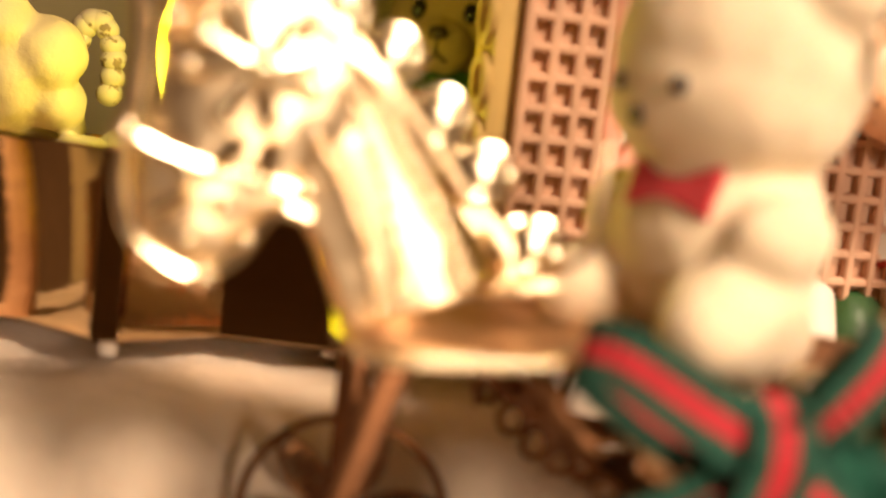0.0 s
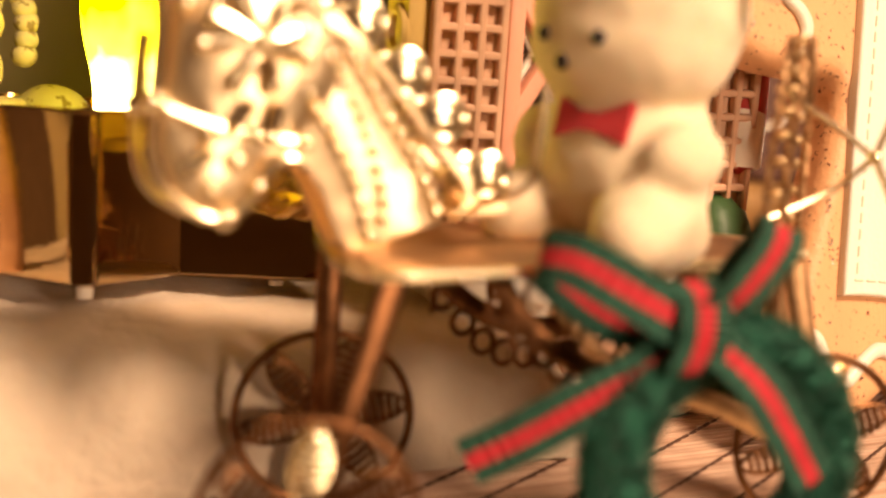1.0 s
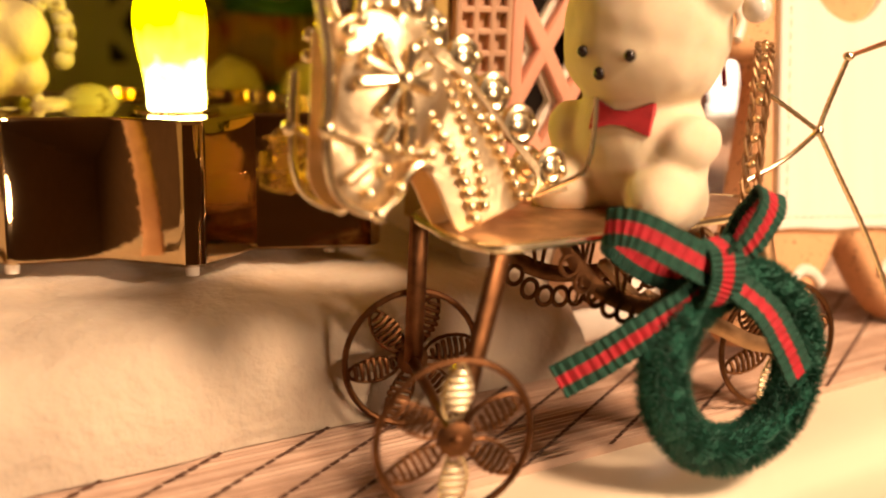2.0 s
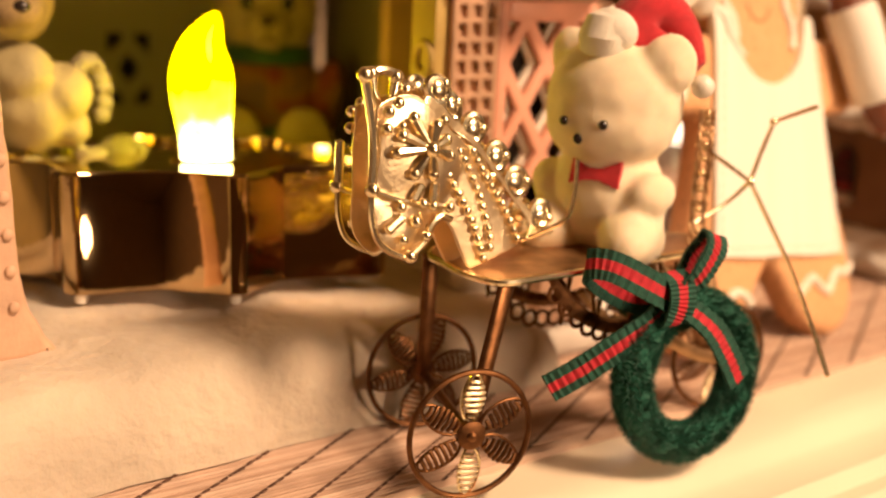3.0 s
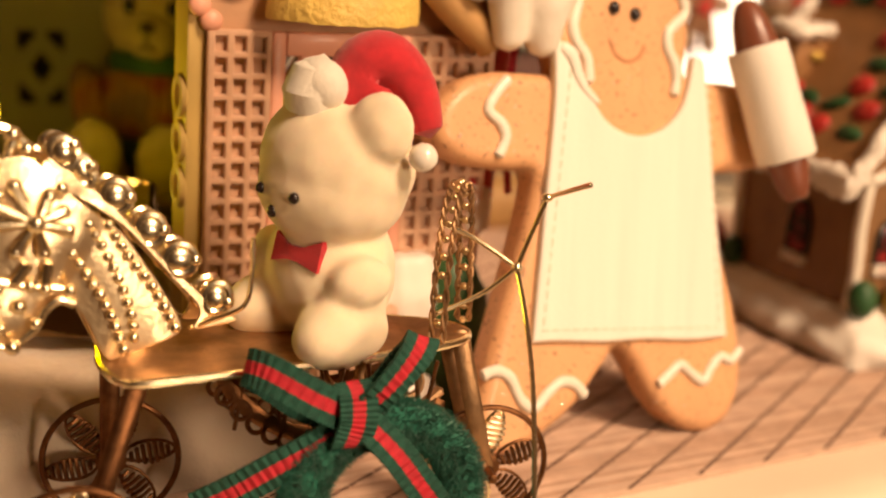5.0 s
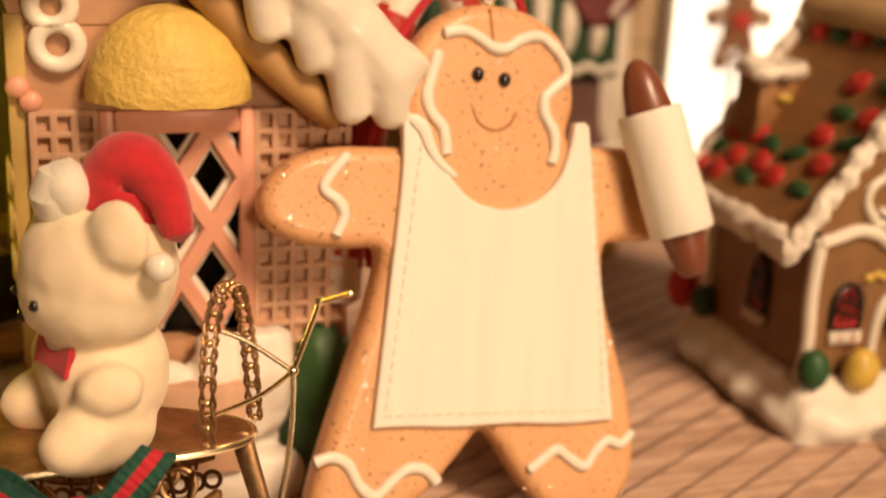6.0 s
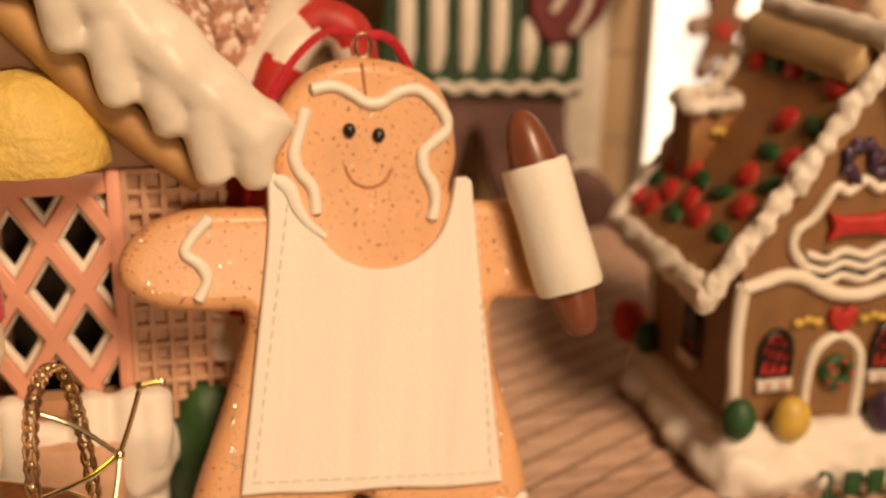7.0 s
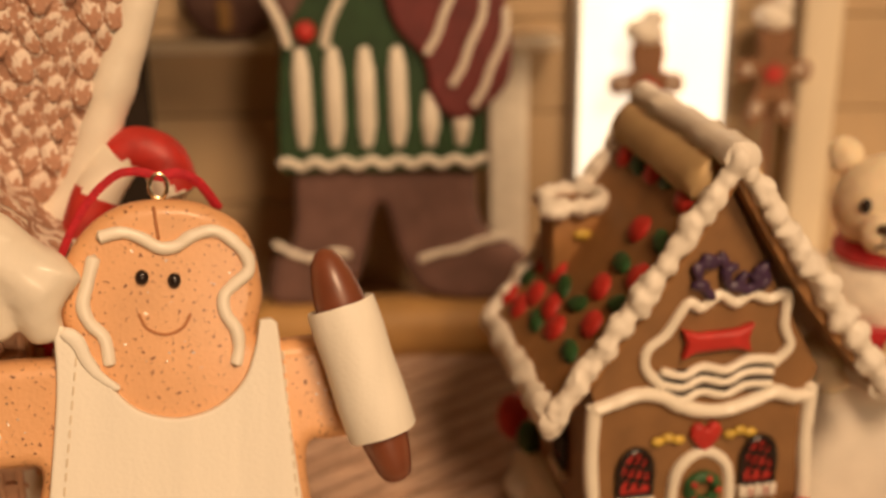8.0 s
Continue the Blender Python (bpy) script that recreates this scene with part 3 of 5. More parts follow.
    for off in (-1.0, 1.0):
        bm = bmesh.new()
        k = Vector((0.85, -0.5, 0))
        for s in (0, 1):
            tube(bm, [p + k * off + Vector((0.35 * math.sin(i * 1.3 + 3.14 * s), 0.3 * math.cos(i * 1.3 + 3.14 * s), 0)) for i, p in enumerate(arch)], 0.28, 6)
        part("lace_edge", bm, SADDLE, ob)
    bm = bmesh.new()
    for p in arch[::3]:
        ell(bm, p, 0.62, seg=8)
        tube(bm, [p - 0.9 * Vector((0.85, -0.5, 0)), p + 0.9 * Vector((0.85, -0.5, 0))], 0.26, 6)
    part("lace_knobs", bm, COPPER, ob)
    bm = bmesh.new()
    for p in (Vector((29, 98, 30)), Vector((34, 100, 28)), Vector((24, 100, 30)), Vector((31, 104, 28))):
        tube(bm, [p + Vector((2.6 * math.cos(a), 0.8 * math.sin(a), 2.4 * math.sin(a))) for a in (2 * math.pi * i / 16 for i in range(16))], 0.55, 8, True)
    tube(bm, spline([(20, 97, 23), (27, 97, 19.5), (34, 99, 17), (42, 101, 13), (49, 102.5, 11)], 6), 1.3, 10, flat=0.4, flat_dir=(0, 1, 0))
    tube(bm, spline([(14, 99, 28), (22, 98, 21), (32, 99, 21), (40, 101, 26)], 6), 0.9, 8)
    part("undercarriage", bm, SADDLE, ob, "curled gold bars under the saddle")
    bm = bmesh.new()
    tube(bm, spline([(1, 98, 38), (4, 97, 39.5), (8.5, 96, 42), (9.4, 95.6, 47), (9.4, 95.6, 52)], 5), 0.4, 6)
    part("rein", bm, GOLD, ob, "thin gold cord")
    wire = thing("gold_hanging_cord", place(0, 0, 0), "thin gold hanging cord with a knot, looped behind the rider", "cord")
    k1, k2 = (51.0, 102, 45.8), (54.8, 101.8, 57.1)
    for pts in ([(38, 102, 53), (44, 103, 50.2), k1], [k1, (46, 102.5, 41.5), (38, 102, 38)],
                [k1, (52.5, 102.2, 50), k2], [k2, (59.3, 95.9, 60.6)], [k1, (51, 96, 40), (49.8, 87, 33), (47.5, 77, 25), (45.6, 70, 19)]):
        bm = bmesh.new()
        line = spline(pts, 12) if len(pts) > 2 else [Vector(p) for p in pts]
        tube(bm, line, [0.36 + 0.08 * (i % 2) for i in range(len(line))], 8)
        part("strand", bm, GOLD, wire)
    bm = bmesh.new()
    ell(bm, k1, 0.9, seg=10)
    ell(bm, k2, (1.0, 0.8, 0.7), seg=10)
    part("knot", bm, GOLD, wire)


# ---- flocked bear ----
def flocked_bear():
    bm = bmesh.new()
    f = Vector((-0.85, -0.52, 0)).normalized()  # the way it faces
    s = Vector((0.52, -0.85, 0)).normalized()   # to its left hand
    c = Vector((22.7, 106.5, -1.8))

    def at(a, b, z):
        return c + f * a + s * b + Vector((0, 0, z))
    turn = Matrix(((f.x, s.x, 0, 0), (f.y, s.y, 0, 0), (0, 0, 1, 0), (0, 0, 0, 1)))
    ell(bm, at(0, 0, 62.5), (11.2, 12.4, 11.4), turn, 36)
    ell(bm, at(0.8, 0, 59), (10.8, 11.8, 9.0), turn, 32)
    ell(bm, at(5.4, 0, 57.0), (6.2, 5.6, 4.6), turn, 24)
    ell(bm, at(0, 0, 46.0), (9.6, 10.2, 11.2), turn, 28)
    ell(bm, at(1.2, 10.2, 69.4), (2.9, 5.0, 5.6), turn @ pose(0, 0, 0, -10, 0, 30), 22)
    ell(bm, at(2.4, 11.0, 69.0), (1.9, 3.0, 3.6), turn @ pose(0, 0, 0, -10, 0, 30), 18)
    ell(bm, at(-1.0, -9.4, 69.5), (2.5, 4.6, 5.4), turn @ pose(0, 0, 0, 10, 0, 0), 22)
    for k in (-1, 1):
        ell(bm, at(2.4, k * 7.4, 43.2), (6.0, 4.6, 5.4), turn, 20)
        ell(bm, at(3.2, k * 9.9, 47.0), (5.0, 3.6, 4.0), turn @ pose(0, 0, 0, 0, 12, k * -25), 20)
        ell(bm, at(4.0, k * 7.4, 39.0), (9.4, 5.8, 5.6), turn @ pose(0, 0, 0, 0, 0, k * 12), 24)
    bm = soft(bm, 0.55, 14)
    wobble(bm, 0.25, 0.3)
    skin = BVHTree.FromBMesh(bm)

    def face(b, z, lift=0.0):
        hit = skin.ray_cast(at(40, b, z), -f)[0]
        return hit + f * lift
    ell(bm, face(3.6, 59.2), 0.85, seg=12, mat=1)
    ell(bm, face(-3.9, 59.2), 0.85, seg=12, mat=1)
    ell(bm, face(-0.8, 56.4), (0.7, 0.9, 0.95), turn, 12, mat=1)
    # felt bow tie
    tie = [(-4.6, 2.2), (-1.1, 1.0), (1.1, 1.0), (4.2, 2.4), (4.3, -2.2), (1.1, -1.0), (-1.1, -1.0), (-4.6, -2.1)]
    b2 = [bm.verts.new(face(x + 1.6, 50.3 + z, 0.6)) for x, z in tie]
    b3 = [bm.verts.new(face(x + 1.6, 50.3 + z, -0.6)) for x, z in tie]
    for i in range(8):
        bm.faces.new((b2[i], b2[(i + 1) % 8], b3[(i + 1) % 8], b3[i])).material_index = 2
    bm.faces.new(b2).material_index = 2
    bm.faces.new(list(reversed(b3))).material_index = 2
    # red felt hat folded over to one side, a white patch in front and a pearl at the tip
    line = spline([at(-2.0, 1.5, 70), at(-2.4, 2.0, 74), at(-3.0, 3.0, 77.4), at(-4.6, 5.6, 78.0), at(-6.6, 8.8, 74.6), at(-7.4, 11.2, 69.0)], 4)
    tube(bm, line, [6.8 - 4.6 * (i / 20) ** 1.1 for i in range(21)], 22, mat=2)
    tube(bm, [at(4.2, -0.6, 71.4), at(4.6, -0.4, 73.4), at(4.0, -0.2, 76.6)], [4.4, 4.9, 4.0], 18, mat=3)
    ell(bm, at(4.6, 0.2, 74.4), (3.6, 5.2, 4.2), turn, 18, mat=3)
    ell(bm, (32.9, 95.0, 64.3), 2.1, seg=16, mat=4)
    solid("teddy_bear", bm, [FLOCK, BLACK, RED_FELT, WHITE_FELT, PEARL], "cream flocked toy bear with a red hat and bow tie", "bear")


# ---- wreath ----
def ribbon(parent, name, pts, w, side):
    """A striped ribbed band along pts; side: the way across it."""
    bm = bmesh.new()
    line = spline(pts, 14)
    sd = Vector(side).normalized()
    cols = [-0.5, -0.34, -0.17, 0.17, 0.34, 0.5]
    rows = []
    for i, p in enumerate(line):
        d = (line[min(i + 1, len(line) - 1)] - line[max(i - 1, 0)]).normalized()
        ac = (sd - d * sd.dot(d)).normalized()
        nr = d.cross(ac).normalized()
        rib = 0.16 * math.sin(i * 2.2)
        rows.append([[bm.verts.new(p + ac * (q * w) + nr * (s * 0.28 + rib * s)) for q in cols] for s in (1, -1)])
    k = len(cols)
    for a, b in zip(rows, rows[1:]):
        for s in (0, 1):
            for j in range(k - 1):
                bm.faces.new((a[s][j], a[s][j + 1], b[s][j + 1], b[s][j])).material_index = 1 if j == 2 else 0
        for j in (0, k - 1):
            bm.faces.new((a[0][j], b[0][j], b[1][j], a[1][j]))
    for a in (rows[0], rows[-1]):
        for j in range(k - 1):
            bm.faces.new((a[0][j], a[0][j + 1], a[1][j + 1], a[1][j])).material_index = 1 if j == 2 else 0
    return part(name, bm, [GREEN_RIB, RED_RIB], parent)


def wreath():
    RX, RZ = 12.3, 12.0
    ob = thing("chenille_wreath", place(0, 0, 0), "dark green chenille wreath with a green and red striped ribbon bow", "wreath")
    turn = pose(0, 0, 0, 0, 0, 0) @ Matrix.Translation((28.0, 84.8, 16.0)) @ pose(0, 0, 0, -6, 0, 8)
    bm = bmesh.new()
    ring = [turn @ Vector((RX * math.cos(a), 0, RZ * math.sin(a))) for a in (2 * math.pi * i / 48 for i in range(48))]
    tube(bm, ring, 3.0, 14, True)
    wobble(bm, 0.7, 0.5)
    part("ring", bm, PILE, ob)
    rng = random.Random(11)
    bm = bmesh.new()
    for i in range(20000):
        a = rng.random() * 2 * math.pi
        b = rng.random() * 2 * math.pi
        d = Vector((math.cos(a) * math.cos(b), math.sin(b), math.sin(a) * math.cos(b)))
        base = Vector((RX * math.cos(a), 0, RZ * math.sin(a))) + d * 2.6
        d = (d + 0.45 * Vector((rng.uniform(-1, 1), rng.uniform(-1, 1), rng.uniform(-1, 1)))).normalized()
        tip = base + d * (1.1 + 0.8 * rng.random())
        s = d.orthogonal().normalized() * 0.1
        s2 = d.cross(s)
        vs = [bm.verts.new(turn @ q) for q in (base + s, base - 0.5 * s + 0.87 * s2, base - 0.5 * s - 0.87 * s2, tip)]
        for f in ((0, 1, 3), (1, 2, 3), (2, 0, 3)):
            bm.faces.new([vs[j] for j in f])
    tagged(part("fuzz", bm, PILE, ob, smooth=False), kind="stuff")
    ribbon(ob, "bow_loop", [(22.8, 83, 30.2), (17.3, 82, 33.2), (10.8, 84.2, 36.4), (8.4, 88, 35.8), (12, 90, 32.7), (17.3, 88, 29.7), (22.8, 85, 29.7)], 5.2, (0.25, 0.2, 1))
    ribbon(ob, "bow_loop", [(23.3, 83, 30.7), (27, 82.2, 34.4), (30.8, 84, 38.4), (32.9, 88, 39.6), (31.5, 90, 36.5), (28, 88, 32.7), (24, 85, 29.7)], 5.0, (0.8, 0.25, -0.3))
    ribbon(ob, "bow_tail", [(23, 83.4, 29.7), (18, 83, 26), (12, 83.4, 22.4), (7, 84.8, 18.8), (1.9, 86.6, 15.4)], 5.0, (-0.45, 0.1, 1))
    ribbon(ob, "bow_tail", [(23.8, 83.2, 29.7), (28.2, 79.6, 26), (32, 79.4, 21), (36.0, 80.6, 15.4)], 4.8, (1, 0.2, 0.35))
    ribbon(ob, "bow_knot", [(22.4, 84.6, 34.6), (22.9, 81.9, 33.4), (22.9, 81.0, 30), (22.0, 81.2, 27), (21.6, 83.4, 25.6)], 5.4, (1, 0.1, 0.05))


# ---- gingerbread ornament ----
def squiggle(parent, pts, r=1.15, y=-0.3, name="icing_line", mat=None):
    bm = bmesh.new()
    line = spline([(x, y, z) for x, z in pts], 6)
    tube(bm, line, [r * (0.92 + 0.14 * noise.noise(p * 0.4)) for p in line], 10, flat=0.8, flat_dir=(0, 1, 0))
    return part(name, bm, mat or ICING, parent)


def gingerbread():
    X, U = Vector((0.966, 0.246, -0.09)).normalized(), Vector((0.02, 0.269, 0.963)).normalized()
    N = X.cross(U)
    U = N.cross(X)
    m = Matrix(((X.x, -N.x, U.x, 0.0874), (X.y, -N.y, U.y, 0.1344), (X.z, -N.z, U.z, 0.021), (0, 0, 0, 1)))
    ob = thing("gingerbread_ornament", m, "speckled gingerbread clay ornament wearing a white apron", "ornament")
    bm = bmesh.new()
    half = [(-3.2, 76.8), (-11, 75.2), (-17, 70), (-20, 62), (-19.2, 54.5), (-18.5, 50.4), (-24, 49.8), (-33, 49.2), (-40, 46.6), (-44.6, 41), (-43.6, 35.4), (-37.5, 32.3), (-29, 31.6), (-23.2, 31),
            (-24.5, 22), (-28, 10), (-32.2, -4), (-34.4, -14), (-32.8, -19.6), (-27.5, -20.8), (-20.5, -18.2), (-11.8, -12.2), (-6, -5.6), (-2.2, -1.6),
            (1.5, -4.6), (7.2, -12.4), (13.5, -17.6), (21.0, -19.4), (27.8, -16), (30.6, -8), (29.2, 3), (25.6, 14), (22.5, 24), (22, 33), (26, 34), (33, 35), (37, 38.5), (37.5, 46), (33, 51), (25, 52.4), (16, 52.0), (13, 54), (14, 61), (11.4, 71), (5, 75.6)]
    cookie(bm, [(p.x, p.y) for p in spline(half, 5, True)], 0.0, 8.5, 2.8, 0, 5)
    part("body", bm, COOKIE, ob, "orange gingerbread clay with dark specks")
    bm = bmesh.new()
    edge = [(-24, 0), (24.1, 0.4)]
    right = spline([(24.1, 0.4), (21.5, 18), (18.5, 38), (16.2, 55.6)], 6)
    top_r = [(15.2, 56.4), (13.2, 56.2)]
    scoop = spline([(12.6, 52), (10.6, 46), (6, 41.4), (-0.5, 39.6), (-7, 41.2), (-11.5, 45.5), (-14.5, 50.6), (-17.5, 54.5)], 6)
    top_l = [(-19.6, 56.2), (-20.6, 54.6)]
    left = spline([(-20.6, 54), (-20.4, 44), (-22, 24), (-24, 0)], 6)
    line = [(p[0], p[1]) for p in [*right, *top_r, *scoop, *top_l, *left[:-1]]]
    bottom = [(-24 + 48 * i / 14, 0.2 * math.sin(i)) for i in range(14)]
    cookie(bm, line + bottom, -1.5, 0.8, 0.5, 0, 3)
    apron = part("apron", bm, APRON, ob, "white clay apron with pressed stitches")
    # thin bars in darker beige stand for the shadow in pressed stitches
    stitch = bmesh.new()
    for i in range(19):
        x = -21.3 + 42.2 * i / 18
        tube(stitch, [(x - 0.75, -1.5, 2.3), (x + 0.75, -1.5, 2.3)], 0.2, 6)
    for side in (-1, 1):
        for i in range(20):
            z = 4 + 46 * i / 19
            x = side * (22.0 - 5.4 * z / 56)
            tube(stitch, [(x + side * 0.06, -1.5, z - 0.7), (x - side * 0.06, -1.5, z + 0.7)], 0.2, 6)
    tagged(part("stitches", stitch, material("stitch_shadow", (0.75, 0.66, 0.53), 0.8), apron, smooth=False), kind="stuff")
    bm = bmesh.new()
    tube(bm, spline([(-19.3, -1.2, 55), (-17, -1.6, 53.5), (-15.4, -1.6, 50), (-13.4, -1.5, 47.5), (-10.4, -1.4, 45.2)], 5), [0.9, 1.1, 1.25, 1.3, 1.3, 1.3, 1.25, 1.2, 1.15, 1.1, 1.05, 1.0, 0.95, 0.9, 0.85, 0.8, 0.75, 0.7, 0.65, 0.6, 0.5], 10, flat=0.7, flat_dir=(0, 1, 0))
    part("strap_fold", bm, APRON, ob)
    squiggle(ob, [(-13.2, 70.6), (-9.6, 71.4), (-6.4, 70.4), (-3.6, 68.8), (-0.8, 69.0), (2, 70.8), (5.6, 71.6), (8.6, 69.9), (11, 67.2), (11.3, 64.6), (9, 62.4), (7.2, 60.4), (7.4, 57.4), (9.2, 54.6), (9.7, 51.4), (9.2, 48.6)], 1.2)
    squiggle(ob, [(-14.2, 67.2), (-15.2, 63), (-16, 59.4), (-15, 56.4), (-12.6, 53.6), (-11.8, 49.2)], 1.2)
    squiggle(ob, [(-30.2, 48), (-32.8, 45), (-34.2, 42), (-31.6, 40), (-30.4, 37.4), (-31.8, 34)], 1.15)
    squiggle(ob, [(7.4, -8.9), (10, -7), (12.9, -5.2), (15.8, -7), (19, -8.6), (21, -6), (23.6, -3.8), (26.5, -4.6), (29, -2.4)], 1.15)
    squiggle(ob, [(-34, -5.8), (-31, -5), (-28, -6.4), (-25.6, -10.4), (-22.6, -12.2), (-19.6, -9.6), (-16.6, -7.6), (-13.4, -8), (-11, -10.3)], 1.15)
    for x, z in ((-6.4, 63.8), (-1.1, 63.2)):
        bm = bmesh.new()
        ell(bm, (x, -0.4, z), (1.15, 0.9, 1.3), seg=14)
        part("eye", bm, BLACK, ob)
    # pressed smile and crease as thin bars, their shade put into the colour
    bm = bmesh.new()
    tube(bm, spline([(-7, 0.05, 57.6), (-5.6, 0, 55), (-2.6, 0, 53.9), (0.2, 0, 55), (1.6, 0.05, 57.4)], 5), 0.28, 6)
    part("smile", bm, material("pressed_line_shade", (0.42, 0.17, 0.07), 0.7), ob)
    bm = bmesh.new()
    tube(bm, spline([(-4.4, 0.1, 75.6), (-4.0, 0, 72.5), (-3.6, 0.05, 70.2)], 5), 0.3, 6)
    part("head_crease", bm, bpy.data.materials["pressed_line_shade"], ob)
    # glitter flakes pressed into the clay
    rng = random.Random(17)
    bm = bmesh.new()
    zones = ((-16, 10, 44, 72), (-42, -24, 34, 47), (23, 32, 38, 50), (-30, -8, -16, -2), (6, 28, -14, -2), (22.8, 24.6, 6, 18), (-25.8, -24.8, 4, 16))
    for i in range(130):
        x0, x1, z0, z1 = zones[i % len(zones)]
        x, z = rng.uniform(x0, x1), rng.uniform(z0, z1)
        r = rng.uniform(0.12, 0.26)
        tilt = rng.uniform(-0.05, 0.05)
        vs = [bm.verts.new((x + r * math.cos(a), -0.05 + tilt * math.cos(a), z + r * math.sin(a))) for a in (0.3, 1.6, 2.9, 4.2, 5.4)]
        vs.append(bm.verts.new((x, 0.2, z)))
        bm.faces.new(vs[:5])
        for k in range(5):
            bm.faces.new((vs[k], vs[(k + 1) % 5], vs[5]))
    tagged(part("glitter", bm, SILVER, ob, "tiny silver flakes", smooth=False), kind="stuff")
    # rolling pin
    a, b = Vector((23.4, -4.2, 68.6)), Vector((36.4, -7.8, 28.6))
    d = (b - a).normalized()
    L = (b - a).length
    q = d.to_track_quat("Z", "Y").to_matrix().to_4x4()
    bm = bmesh.new()
    lathe(bm, [(0.3, 0), (1.6, 0.6), (2.8, 2.2), (3.7, 5), (4.3, 8.5), (4.6, 11.5), (4.6, L - 11.5), (4.2, L - 8), (3.6, L - 4.5), (3.0, L - 2), (2.4, L - 0.6), (1.6, L)], a, q, 24)
    pin = part("rolling_pin", bm, PIN_WOOD, ob, "brown clay rolling pin with tapered handles")
    bm = bmesh.new()
    lathe(bm, [(5.0, 10.4), (5.9, 10.0), (6.1, 10.5), (6.15, 15), (6.0, 20), (6.2, 27), (6.1, L - 9.2), (5.8, L - 8.6), (5.0, L - 9.0)], a, q, 32)
    wobble(bm, 0.2, 0.25)
    part("dough_sheet", bm, APRON, pin, "white clay sheet wrapped round the pin")
    bm = bmesh.new()
    tube(bm, [(-3.5 + 1.5 * math.cos(t), 4 + 1.0 * math.cos(t) * 0, 79.0 + 2.1 * math.sin(t)) for t in (2 * math.pi * i / 20 for i in range(20))], 0.4, 8, True)
    part("eyelet", bm, GOLD, ob, "gold wire eyelet")
    bm = bmesh.new()
    line = spline([(-3.5, 4, 80.6), (-7, 4.5, 81.5), (-11, 5.5, 80.5), (-16, 7, 75), (-20, 9, 66), (-22, 10.5, 54), (-22.5, 11.5, 40), (-21.5, 12, 28)], 6)
    tube(bm, line, 0.75, 8, flat=0.35, flat_dir=(0.3, 1, 0))
    line = spline([(-3.5, 4, 80.6), (0, 4.6, 81.2), (3.5, 6, 79.5), (7, 9, 75)], 6)
    tube(bm, line, 0.9, 8, flat=0.35, flat_dir=(0.3, 1, 0))
    part("hanging_ribbon", bm, RED_RIB, ob, "thin red satin ribbon")


# ---- pastel cottage ----
def drips(parent, pts, r, mat, name="icing_edge", seed=1, y=0.0):
    """A thick piped edge with hanging lobes along a line of (x, z)."""
    bm = bmesh.new()
    rng = random.Random(seed)
    line = spline([(x, y, z) for x, z in pts], 8)
    tube(bm, line, [r * (0.9 + 0.25 * noise.noise(p * 0.2 + Vector((seed, 0, 0)))) for p in line], 12, flat=1.0)
    for i in range(2, len(line) - 2, 5):
        p = line[i]
        ln = r * rng.uniform(0.7, 1.7)
        tube(bm, [p, p + Vector((0, -0.3, -r * 0.6)), p + Vector((0, -0.4, -r * 0.5 - ln))], [r * 0.75, r * 0.62, r * 0.42], 10)
    return part(name, bm, mat, parent)


